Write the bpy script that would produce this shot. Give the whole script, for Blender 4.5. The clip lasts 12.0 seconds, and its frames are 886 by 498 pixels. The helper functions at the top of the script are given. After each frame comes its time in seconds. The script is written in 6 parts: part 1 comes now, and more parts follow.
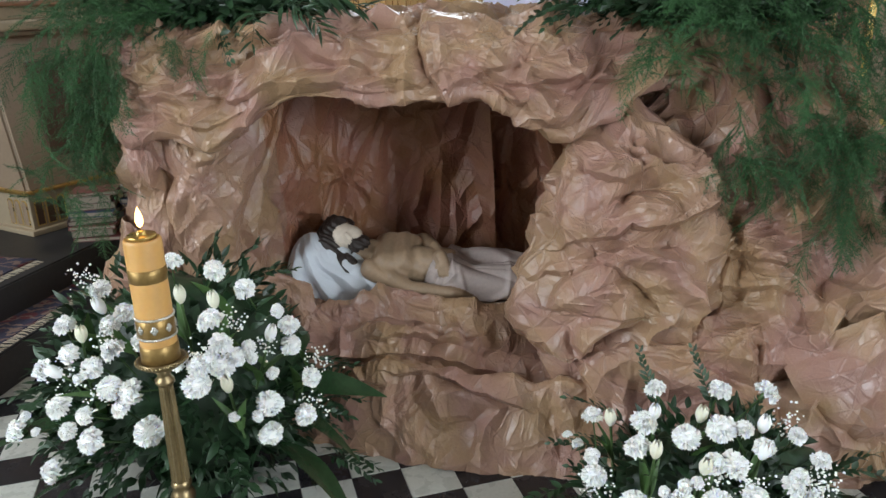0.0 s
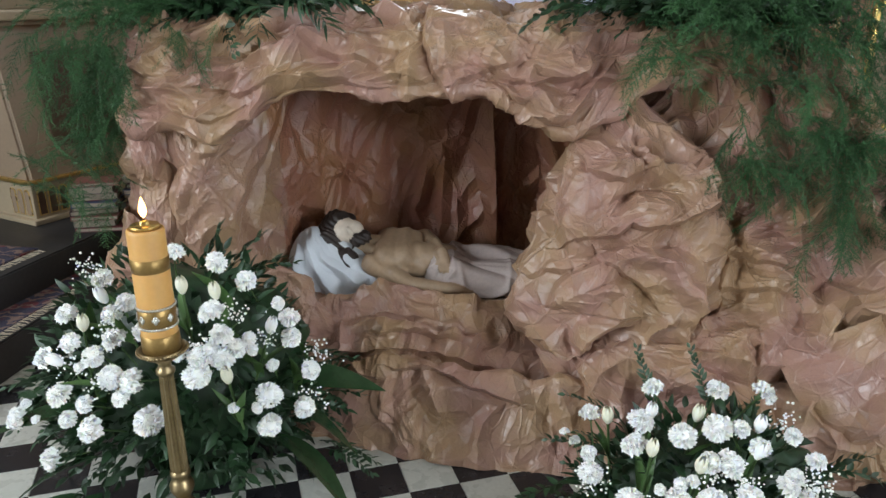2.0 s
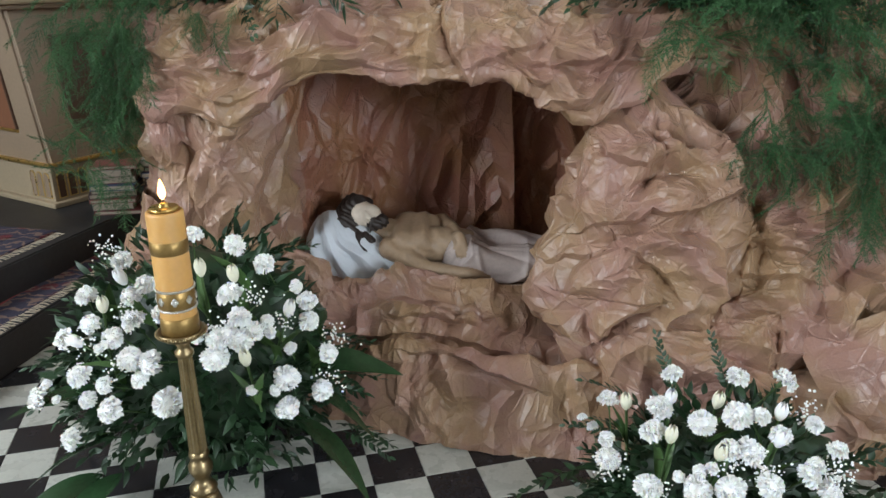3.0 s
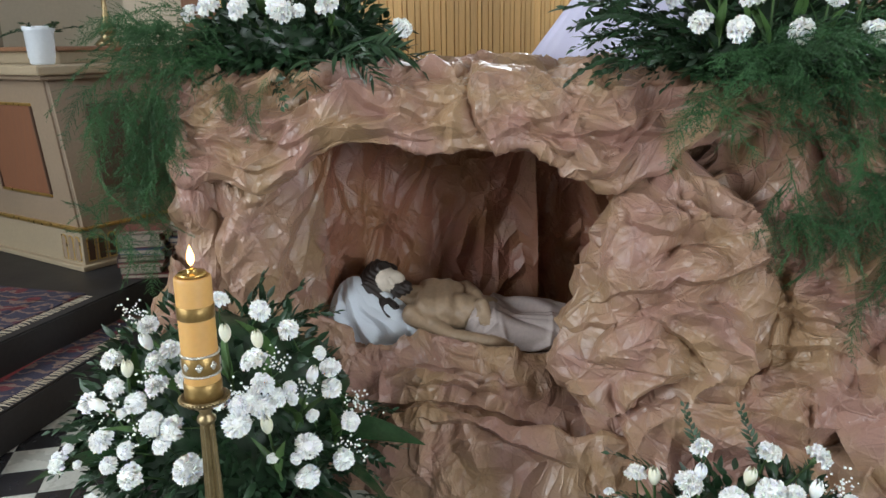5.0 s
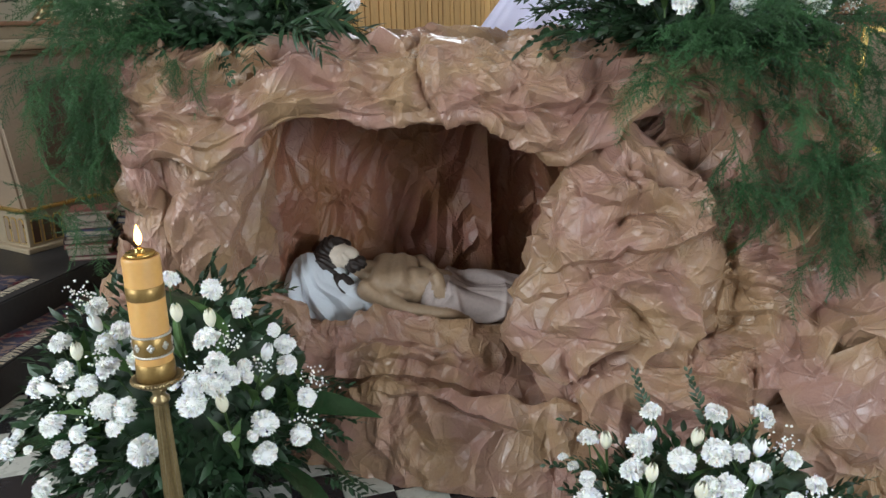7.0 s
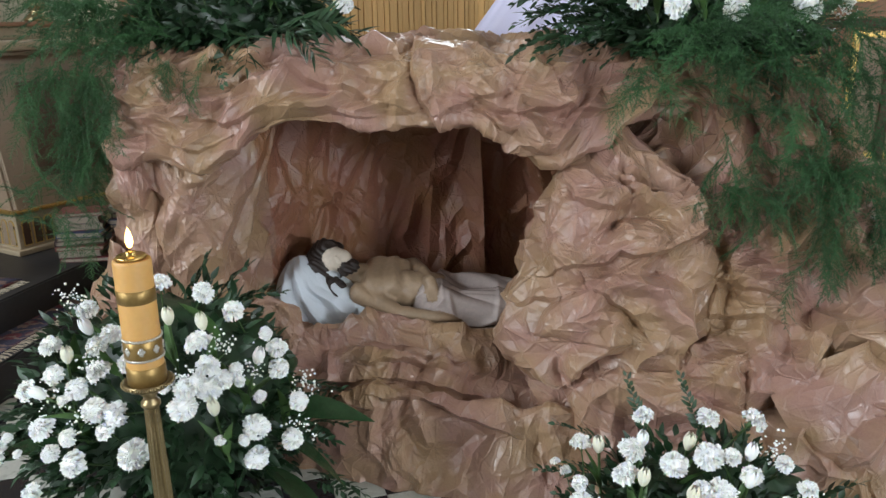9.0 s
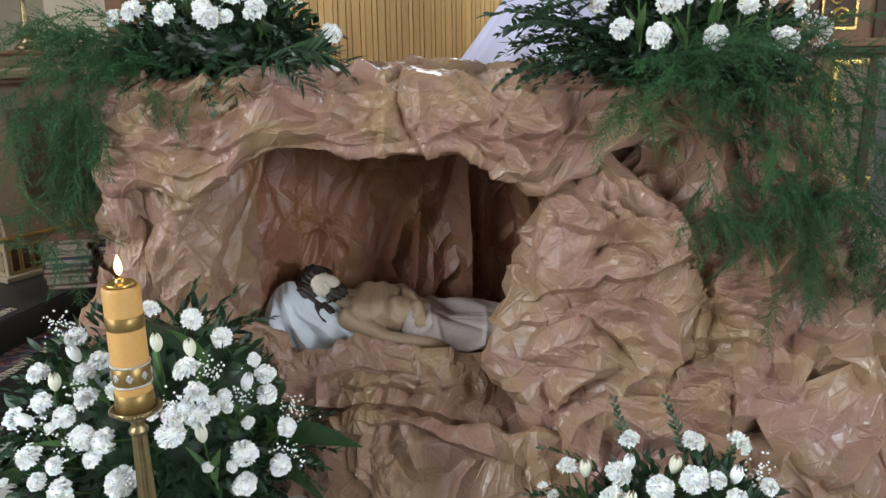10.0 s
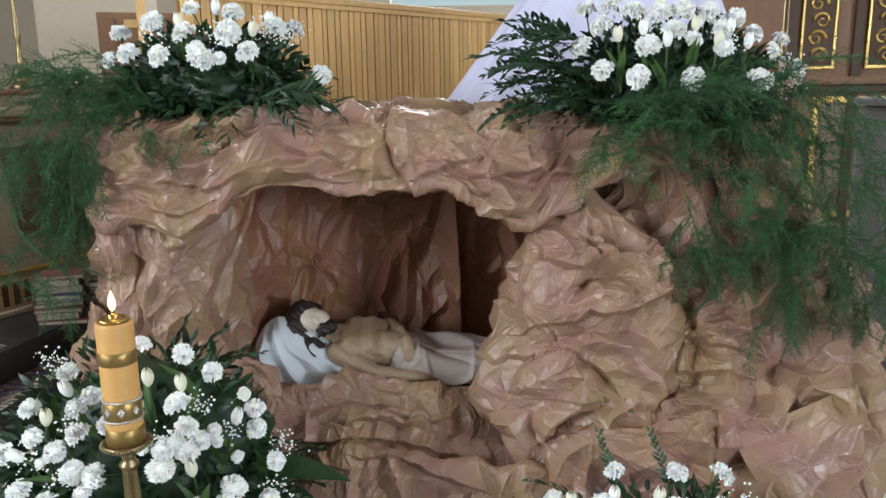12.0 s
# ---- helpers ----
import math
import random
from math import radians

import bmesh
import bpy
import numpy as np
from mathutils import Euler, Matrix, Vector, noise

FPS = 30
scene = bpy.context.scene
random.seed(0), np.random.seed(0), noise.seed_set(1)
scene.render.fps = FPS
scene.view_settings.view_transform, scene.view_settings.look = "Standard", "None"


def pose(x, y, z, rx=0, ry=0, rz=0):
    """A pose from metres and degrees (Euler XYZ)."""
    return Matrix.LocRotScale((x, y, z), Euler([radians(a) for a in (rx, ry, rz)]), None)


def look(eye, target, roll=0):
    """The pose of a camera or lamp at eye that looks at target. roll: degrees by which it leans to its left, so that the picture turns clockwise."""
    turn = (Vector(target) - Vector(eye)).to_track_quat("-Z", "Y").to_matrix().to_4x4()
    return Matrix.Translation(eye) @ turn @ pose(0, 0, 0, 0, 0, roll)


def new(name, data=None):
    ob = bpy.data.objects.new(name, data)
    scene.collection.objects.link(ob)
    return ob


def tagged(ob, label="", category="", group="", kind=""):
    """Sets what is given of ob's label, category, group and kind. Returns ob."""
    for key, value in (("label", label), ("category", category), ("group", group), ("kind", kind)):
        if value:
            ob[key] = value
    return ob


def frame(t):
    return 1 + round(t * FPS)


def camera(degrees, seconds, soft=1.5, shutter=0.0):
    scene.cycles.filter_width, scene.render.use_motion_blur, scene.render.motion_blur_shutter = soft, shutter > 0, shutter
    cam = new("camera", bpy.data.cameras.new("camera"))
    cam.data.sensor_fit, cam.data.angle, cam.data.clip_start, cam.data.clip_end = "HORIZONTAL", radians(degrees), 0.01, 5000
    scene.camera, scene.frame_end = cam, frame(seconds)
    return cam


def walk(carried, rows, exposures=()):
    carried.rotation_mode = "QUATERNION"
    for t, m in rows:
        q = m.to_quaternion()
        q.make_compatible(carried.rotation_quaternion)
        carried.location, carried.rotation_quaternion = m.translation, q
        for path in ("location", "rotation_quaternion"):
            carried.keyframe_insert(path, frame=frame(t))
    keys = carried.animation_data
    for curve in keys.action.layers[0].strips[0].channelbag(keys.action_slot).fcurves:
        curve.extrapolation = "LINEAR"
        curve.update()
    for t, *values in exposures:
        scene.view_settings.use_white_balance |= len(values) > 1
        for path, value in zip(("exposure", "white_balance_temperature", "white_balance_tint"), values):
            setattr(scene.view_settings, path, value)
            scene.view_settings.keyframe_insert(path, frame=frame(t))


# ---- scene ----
cam = camera(59.9, 12.0)
PATH = [
    (0, (0.06, 0.109, 1.548), (0.027, 2.004, 0.909), -1.8),
    (0.5, (0.055, 0.11, 1.549), (-0.006, 2.009, 0.926), -2.1),
    (1, (0.06, 0.099, 1.55), (0.007, 2.002, 0.937), -2.4),
    (1.5, (0.063, 0.094, 1.55), (0.027, 1.996, 0.933), -1.5),
    (2, (0.058, 0.098, 1.546), (0.024, 1.991, 0.901), -0.8),
    (2.5, (0.053, 0.104, 1.54), (-0.006, 1.988, 0.871), -0.8),
    (2.7, (0.051, 0.107, 1.537), (-0.014, 1.987, 0.856), -0.8),
    (4.3, (0.043, 0.108, 1.546), (-0.081, 2.012, 0.947), -1.2),
    (4.5, (0.043, 0.106, 1.545), (-0.089, 2.019, 0.975), -1.1),
    (5, (0.041, 0.107, 1.545), (-0.089, 2.035, 1.028), -0.8),
    (5.5, (0.038, 0.11, 1.545), (-0.086, 2.035, 1.019), -0.8),
    (6, (0.042, 0.107, 1.545), (-0.055, 2.029, 0.998), -0.9),
    (6.5, (0.053, 0.102, 1.545), (0.015, 2.016, 0.968), -1.0),
    (7, (0.053, 0.098, 1.545), (0.035, 2.011, 0.963), -1.1),
    (9, (0.054, 0.102, 1.547), (0.054, 2.017, 0.971), -0.8),
    (9.5, (0.059, 0.093, 1.551), (0.072, 2.014, 0.995), -0.8),
    (10, (0.062, 0.078, 1.557), (0.089, 2.011, 1.042), -0.8),
    (10.5, (0.067, 0.053, 1.566), (0.105, 1.994, 1.088), -0.9),
    (11, (0.07, 0.034, 1.569), (0.113, 1.981, 1.116), -0.9),
    (11.5, (0.066, 0.033, 1.57), (0.113, 1.984, 1.134), -0.7),
    (12, (0.07, 0.027, 1.572), (0.124, 1.98, 1.144), -0.8),
]
walk(cam, [(t, look(eye, target, roll)) for t, eye, target, roll in PATH])

# ---- world, window light and exposure ----
world = bpy.data.worlds.new("church_daylight")
scene.world = world
world.use_nodes = True
sky = world.node_tree.nodes.new("ShaderNodeTexSky")
sky.sky_type, sky.sun_disc = "NISHITA", False
sky.sun_elevation, sky.sun_rotation = radians(38), radians(215)
world.node_tree.links.new(sky.outputs[0], world.node_tree.nodes["Background"].inputs[0])
world.node_tree.nodes["Background"].inputs[1].default_value = 0.1
scene.view_settings.exposure = 0.0


def window_light(at, target, w, h, power, colour):
    """Skylight that comes in through a window's opening."""
    d = bpy.data.lights.new("window_light", "AREA")
    d.shape, d.size, d.size_y, d.energy, d.color = "RECTANGLE", w, h, power, colour
    ob = new("window_light", d)
    ob.matrix_world = look(at, target)
    return ob


COOL = (0.84, 0.93, 1.0)
window_light((-5.2, 1.2, 4.0), (-0.4, 2.7, 0.9), 1.5, 2.4, 170, COOL)
window_light((-5.2, -1.5, 2.6), (0.0, 2.6, 1.0), 1.5, 2.4, 330, COOL)
window_light((5.2, 1.0, 4.2), (-0.8, 3.6, 1.5), 1.5, 2.6, 100, COOL)
window_light((5.2, 6.2, 4.0), (2.0, 5.5, 1.6), 1.5, 3.4, 120, COOL)
window_light((5.2, -3.0, 2.4), (-0.5, 2.6, 1.1), 1.5, 2.2, 390, COOL)
window_light((0.6, 8.2, 4.0), (0.2, 3.0, 1.2), 1.6, 3.4, 170, COOL)
window_light((-2.6, -6.2, 2.7), (-0.3, 2.6, 0.9), 1.8, 3.2, 20, COOL)
window_light((2.6, -6.2, 2.7), (-0.3, 2.6, 0.9), 1.8, 3.2, 20, COOL)

# ---- materials ----


def material(name, colour, rough=0.5, metal=0.0, vary=0.12, scale=6.0, fine=60.0, bump=0.1, spec=0.5, random_tone=0.0, trans=0.0):
    """A surface with tone that varies at two scales, roughness that varies with it, and fine relief."""
    m = bpy.data.materials.new(name)
    m.use_nodes = True
    n, l = m.node_tree.nodes, m.node_tree.links
    b = n["Principled BSDF"]
    geo = n.new("ShaderNodeNewGeometry")
    big, small = n.new("ShaderNodeTexNoise"), n.new("ShaderNodeTexNoise")
    big.inputs["Scale"].default_value, small.inputs["Scale"].default_value = scale, fine
    big.inputs["Detail"].default_value = 4
    for t in (big, small):
        l.new(geo.outputs["Position"], t.inputs["Vector"])
    add = n.new("ShaderNodeMath")
    add.operation = "ADD"
    l.new(big.outputs["Fac"], add.inputs[0])
    l.new(small.outputs["Fac"], add.inputs[1])
    ramp = n.new("ShaderNodeMapRange")
    ramp.inputs["From Min"].default_value, ramp.inputs["From Max"].default_value = 0.6, 1.4
    ramp.inputs["To Min"].default_value, ramp.inputs["To Max"].default_value = 1 - vary, 1 + vary
    l.new(add.outputs[0], ramp.inputs["Value"])
    tone = ramp.outputs[0]
    if random_tone:
        info = n.new("ShaderNodeNewGeometry") if random_tone < 0 else n.new("ShaderNodeObjectInfo")
        r2 = n.new("ShaderNodeMapRange")
        r2.inputs["To Min"].default_value, r2.inputs["To Max"].default_value = 1 - abs(random_tone), 1 + abs(random_tone)
        l.new(info.outputs["Random Per Island" if random_tone < 0 else "Random"], r2.inputs["Value"])
        mul = n.new("ShaderNodeMath")
        mul.operation = "MULTIPLY"
        l.new(tone, mul.inputs[0])
        l.new(r2.outputs[0], mul.inputs[1])
        tone = mul.outputs[0]
    mix = n.new("ShaderNodeVectorMath")
    mix.operation = "SCALE"
    mix.inputs[0].default_value = colour
    l.new(tone, mix.inputs["Scale"])
    l.new(mix.outputs[0], b.inputs["Base Color"])
    rr = n.new("ShaderNodeMapRange")
    rr.inputs["To Min"].default_value, rr.inputs["To Max"].default_value = max(0.03, rough - 0.12), min(1, rough + 0.12)
    l.new(big.outputs["Fac"], rr.inputs["Value"])
    l.new(rr.outputs[0], b.inputs["Roughness"])
    b.inputs["Metallic"].default_value = metal
    b.inputs["Specular IOR Level"].default_value = spec
    if trans:
        b.inputs["Subsurface Weight"].default_value = trans
        b.inputs["Subsurface Radius"].default_value = (0.01, 0.008, 0.005)
    if bump:
        bp = n.new("ShaderNodeBump")
        bp.inputs["Strength"].default_value, bp.inputs["Distance"].default_value = bump, 0.01
        l.new(small.outputs["Fac"], bp.inputs["Height"])
        l.new(bp.outputs[0], b.inputs["Normal"])
    return m


def kraft(name, colour, rough):
    """Brown wrapping paper: fibres, small creases, satin sheen."""
    m = material(name, colour, rough, vary=0.13, scale=5, fine=170, bump=0.0, spec=0.5)
    n, l = m.node_tree.nodes, m.node_tree.links
    b = n["Principled BSDF"]
    geo = n.new("ShaderNodeNewGeometry")
    hue = n.new("ShaderNodeTexNoise")
    hue.inputs["Scale"].default_value, hue.inputs["Detail"].default_value = 4.5, 3
    l.new(geo.outputs["Position"], hue.inputs["Vector"])
    wide = n.new("ShaderNodeMapRange")
    wide.inputs["From Min"].default_value, wide.inputs["From Max"].default_value = 0.38, 0.62
    l.new(hue.outputs["Fac"], wide.inputs["Value"])
    two = n.new("ShaderNodeMix")
    two.data_type = "RGBA"
    two.inputs[6].default_value = (colour[0] * 1.0, colour[1] * 0.93, colour[2] * 1.06, 1)
    two.inputs[7].default_value = (colour[0] * 1.03, colour[1] * 1.08, colour[2] * 0.9, 1)
    l.new(wide.outputs[0], two.inputs["Factor"])
    scaled = b.inputs["Base Color"].links[0].from_node
    l.new(two.outputs[2], scaled.inputs[0])
    warp = n.new("ShaderNodeTexNoise")
    warp.inputs["Scale"].default_value = 7
    l.new(geo.outputs["Position"], warp.inputs["Vector"])
    off = n.new("ShaderNodeVectorMath")
    off.operation = "MULTIPLY_ADD"
    off.inputs[1].default_value = (0.035, 0.035, 0.035)
    l.new(warp.outputs["Color"], off.inputs[0])
    l.new(geo.outputs["Position"], off.inputs[2])
    height = None
    for scale, gain in ((17, 1.0), (41, 0.35)):
        v = n.new("ShaderNodeTexVoronoi")
        v.feature, v.distance = "F1", "CHEBYCHEV"
        v.inputs["Scale"].default_value = scale
        l.new(off.outputs[0], v.inputs["Vector"])
        k = n.new("ShaderNodeMath")
        k.operation = "MULTIPLY"
        k.inputs[1].default_value = gain
        l.new(v.outputs["Distance"], k.inputs[0])
        if height is None:
            height = k.outputs[0]
        else:
            s = n.new("ShaderNodeMath")
            s.operation = "ADD"
            l.new(height, s.inputs[0])
            l.new(k.outputs[0], s.inputs[1])
            height = s.outputs[0]
    for scale, wide_line, gain in ((9, 0.045, 0.30), (21, 0.06, 0.16)):
        v = n.new("ShaderNodeTexVoronoi")
        v.feature = "DISTANCE_TO_EDGE"
        v.inputs["Scale"].default_value = scale
        l.new(off.outputs[0], v.inputs["Vector"])
        crease = n.new("ShaderNodeMapRange")
        crease.inputs["From Max"].default_value = wide_line
        crease.inputs["To Min"].default_value, crease.inputs["To Max"].default_value = gain, 0
        l.new(v.outputs["Distance"], crease.inputs["Value"])
        s = n.new("ShaderNodeMath")
        s.operation = "ADD"
        l.new(height, s.inputs[0])
        l.new(crease.outputs[0], s.inputs[1])
        height = s.outputs[0]
    bp = n.new("ShaderNodeBump")
    bp.inputs["Strength"].default_value, bp.inputs["Distance"].default_value = 0.30, 0.012
    l.new(height, bp.inputs["Height"])
    l.new(bp.outputs[0], b.inputs["Normal"])
    return m


def wood(name, colour, rough, grain_axis=2, random_tone=0.0):
    m = material(name, colour, rough, vary=0.16, scale=3, fine=25, bump=0.05, random_tone=random_tone)
    n, l = m.node_tree.nodes, m.node_tree.links
    small = [t for t in n if t.type == "TEX_NOISE"]
    geo = n.new("ShaderNodeNewGeometry")
    mp = n.new("ShaderNodeMapping")
    s = [9.0, 9.0, 9.0]
    s[grain_axis] = 0.6
    mp.inputs["Scale"].default_value = s
    l.new(geo.outputs["Position"], mp.inputs["Vector"])
    for t in small:
        l.new(mp.outputs[0], t.inputs["Vector"])
    return m


PAPER = kraft("kraft_paper", (0.315, 0.189, 0.129), 0.34)
# Same kraft paper with the niche's shade and red bounce put into its colour.
SHADED_PAPER = kraft("kraft_paper_shaded", (0.27, 0.120, 0.070), 0.42)
WHITE_PETAL = material("white_petal", (0.92, 0.92, 0.90), 0.6, vary=0.04, scale=40, fine=300, bump=0.05, trans=0.25)
CREAM_PETAL = material("cream_petal", (0.80, 0.78, 0.62), 0.5, vary=0.07, scale=40, fine=200, bump=0.03, trans=0.2)
LEAF = material("dark_leaf", (0.020, 0.050, 0.020), 0.45, vary=0.3, scale=25, fine=150, bump=0.08, random_tone=-0.35)
GLOSSY_LEAF = material("glossy_leaf", (0.022, 0.055, 0.022), 0.2, vary=0.2, scale=25, fine=90, bump=0.03)
LEAF_LIGHT = material("tulip_leaf", (0.07, 0.14, 0.04), 0.42, vary=0.2, scale=30, fine=160, bump=0.06, random_tone=-0.2)
FERN = material("fern_green", (0.032, 0.10, 0.03), 0.55, vary=0.25, scale=9, fine=60, bump=0.0, random_tone=0.28)
STEM = material("green_stem", (0.06, 0.11, 0.035), 0.5, vary=0.15)
WAX = material("yellow_wax", (0.62, 0.345, 0.11), 0.45, vary=0.05, scale=12, fine=80, bump=0.03, trans=0.35)
BRASS = material("old_brass", (0.30, 0.225, 0.12), 0.38, metal=1.0, vary=0.2, scale=18, fine=90, bump=0.04)
GOLD_FOIL = material("gold_foil", (0.30, 0.19, 0.065), 0.42, metal=0.7, vary=0.15, scale=20, fine=120, bump=0.05)
SILVER = material("silver_trim", (0.62, 0.60, 0.55), 0.35, metal=0.9, vary=0.2, scale=60, fine=300, bump=0.1)
FLESH = material("painted_plaster", (0.34, 0.235, 0.15), 0.45, vary=0.16, scale=14, fine=70, bump=0.06)
FACE = material("pale_plaster", (0.62, 0.53, 0.43), 0.5, vary=0.1, scale=14, fine=70, bump=0.04)
HAIR = material("dark_plaster", (0.022, 0.014, 0.011), 0.5, vary=0.25, scale=40, fine=120, bump=0.3)
DRAPE = material("grey_plaster_cloth", (0.46, 0.38, 0.35), 0.6, vary=0.12, scale=10, fine=90, bump=0.05)
LINEN = material("white_linen", (0.62, 0.66, 0.71), 0.7, vary=0.06, scale=8, fine=260, bump=0.06)
VEIL = material("lilac_white_satin", (0.64, 0.62, 0.80), 0.5, vary=0.05, scale=5, fine=200, bump=0.04)
TILE_W = material("pale_tile", (0.50, 0.50, 0.45), 0.28, vary=0.1, scale=12, fine=70, bump=0.02, random_tone=0.08)
TILE_B = material("black_tile", (0.022, 0.021, 0.024), 0.25, vary=0.25, scale=12, fine=70, bump=0.02, random_tone=0.15)
GROUT = material("grout", (0.12, 0.11, 0.10), 0.9, vary=0.2)
STONE = material("dark_stone", (0.018, 0.017, 0.018), 0.55, vary=0.3, scale=4, fine=50, bump=0.08)
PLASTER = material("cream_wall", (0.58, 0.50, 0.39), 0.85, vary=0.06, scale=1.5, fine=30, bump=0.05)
# Darkened copy of PLASTER for surfaces out of view, to cut bounced fill light.
LOW_BOUNCE_PLASTER = material("low_bounce_plaster", (0.30, 0.25, 0.19), 0.85, vary=0.08, scale=1.5, fine=30, bump=0.05)
BEIGE = material("beige_painted_wood", (0.26, 0.19, 0.13), 0.5, vary=0.1, scale=5, fine=60, bump=0.04)
CREAM = material("cream_painted_wood", (0.36, 0.285, 0.19), 0.45, vary=0.08, scale=5, fine=60, bump=0.04)
GILT = material("gilding", (0.62, 0.42, 0.14), 0.3, metal=0.9, vary=0.2, scale=25, fine=120, bump=0.1)
MARBLED = wood("marbled_wood_panel", (0.20, 0.085, 0.045), 0.4)
DARKWOOD = wood("dark_wood", (0.085, 0.042, 0.025), 0.5)
REDWOOD = wood("red_brown_wood", (0.26, 0.13, 0.07), 0.45)
PINE = wood("varnished_pine", (0.66, 0.40, 0.155), 0.4, random_tone=0.16)
PINE_DARK = wood("pine_backing", (0.30, 0.15, 0.05), 0.5)
PORCELAIN = material("white_pot", (0.66, 0.70, 0.74), 0.3, vary=0.04)
PAGES = material("paper_pages", (0.30, 0.25, 0.20), 0.9, vary=0.1, scale=20, fine=400, bump=0.1)
GREYCLOTH = material("grey_felt", (0.28, 0.28, 0.30), 0.95, vary=0.12, scale=12, fine=200, bump=0.2)


def carpet(name, field, second, pale):
    """Knotted wool with a medallion and vine pattern."""
    m = material(name, field, 0.95, vary=0.2, scale=8, fine=260, bump=0.25)
    n, l = m.node_tree.nodes, m.node_tree.links
    b = n["Principled BSDF"]
    old = b.inputs["Base Color"].links[0].from_socket
    geo = n.new("ShaderNodeNewGeometry")
    v = n.new("ShaderNodeTexVoronoi")
    v.inputs["Scale"].default_value = 9
    l.new(geo.outputs["Position"], v.inputs["Vector"])
    w = n.new("ShaderNodeTexWave")
    w.wave_type = "RINGS"
    w.inputs["Scale"].default_value, w.inputs["Distortion"].default_value = 4.0, 9.0
    w.inputs["Detail"].default_value, w.inputs["Detail Scale"].default_value = 3, 3
    l.new(geo.outputs["Position"], w.inputs["Vector"])
    for source, lo, hi, colour in ((v.outputs["Distance"], 0.30, 0.42, second), (w.outputs["Fac"], 0.80, 0.9, pale)):
        r = n.new("ShaderNodeMapRange")
        r.inputs["From Min"].default_value, r.inputs["From Max"].default_value = lo, hi
        l.new(source, r.inputs["Value"])
        x = n.new("ShaderNodeMix")
        x.data_type = "RGBA"
        l.new(r.outputs[0], x.inputs["Factor"])
        l.new(old, x.inputs[6])
        x.inputs[7].default_value = (*colour, 1)
        old = x.outputs[2]
    l.new(old, b.inputs["Base Color"])
    return m


RUG = carpet("red_rug", (0.11, 0.015, 0.02), (0.025, 0.022, 0.045), (0.16, 0.10, 0.08))
FRINGE = material("rug_fringe", (0.40, 0.34, 0.26), 0.95, vary=0.2, fine=200)
RUG_RED = material("rug_red_border", (0.24, 0.03, 0.035), 0.95, vary=0.25, scale=30, fine=260, bump=0.2)

# ---- mesh helpers ----


def raw_mesh(name, v, f, mats, smooth=False, index=None):
    me = bpy.data.meshes.new(name)
    v, f = np.asarray(v, np.float32), np.asarray(f, np.int32)
    k = f.shape[1]
    me.vertices.add(len(v))
    me.vertices.foreach_set("co", v.ravel())
    me.loops.add(f.size)
    me.loops.foreach_set("vertex_index", f.ravel())
    me.polygons.add(len(f))
    me.polygons.foreach_set("loop_start", np.arange(0, f.size, k, dtype=np.int32))
    me.polygons.foreach_set("loop_total", np.full(len(f), k, np.int32))
    for m in mats if isinstance(mats, (list, tuple)) else [mats]:
        me.materials.append(m)
    if index is not None:
        me.polygons.foreach_set("material_index", np.asarray(index, np.int32))
    me.update(calc_edges=True)
    me.polygons.foreach_set("use_smooth", np.full(len(f), smooth, bool))
    me.validate()
    return me


def put(name, me, parent=None, m=None, label=""):
    ob = new(name, me)
    ob.parent = parent
    if m is not None:
        ob.matrix_basis = m
    if label:
        tagged(ob, label)
    return ob


def part(name, bm, mat, parent, label="", smooth=False, m=None):
    me = bpy.data.meshes.new(name)
    bm.to_mesh(me)
    bm.free()
    for x in mat if isinstance(mat, (list, tuple)) else [mat]:
        me.materials.append(x)
    if smooth:
        me.polygons.foreach_set("use_smooth", np.ones(len(me.polygons), bool))
    return put(name, me, parent, m, label)


def empty(name, label, category, at=None, group="", kind=""):
    ob = new(name)
    if at is not None:
        ob.matrix_basis = at
    ob.empty_display_size = 0.1
    return tagged(ob, label, category, group, kind)


def box(x0, y0, z0, x1, y1, z1, bevel=0.004, bm=None):
    bm = bm or bmesh.new()
    got = bmesh.ops.create_cube(bm, size=1, matrix=Matrix.LocRotScale(((x0 + x1) / 2, (y0 + y1) / 2, (z0 + z1) / 2), None, (x1 - x0, y1 - y0, z1 - z0)))
    if bevel:
        edges = {e for v in got["verts"] for e in v.link_edges}
        bmesh.ops.bevel(bm, geom=list(edges), offset=bevel, segments=2, affect="EDGES", profile=0.6)
    return bm


def lathe(profile, n=40, flutes=0, depth=0.0):
    """A turned body from (radius, height) pairs; flutes cut grooves down it."""
    prof = np.array(profile, float)
    a = np.linspace(0, 2 * np.pi, n, endpoint=False)
    cut = 1 - depth * (0.5 + 0.5 * np.cos(flutes * a)) if flutes else np.ones(n)
    r = prof[:, 0:1] * cut[None]
    v = np.stack([r * np.cos(a), r * np.sin(a), np.repeat(prof[:, 1:2], n, 1)], -1).reshape(-1, 3)
    i, j = np.meshgrid(np.arange(len(prof) - 1), np.arange(n), indexing="ij")
    k = (j + 1) % n
    f = np.stack([i * n + j, i * n + k, (i + 1) * n + k, (i + 1) * n + j], -1).reshape(-1, 4)
    return v, f


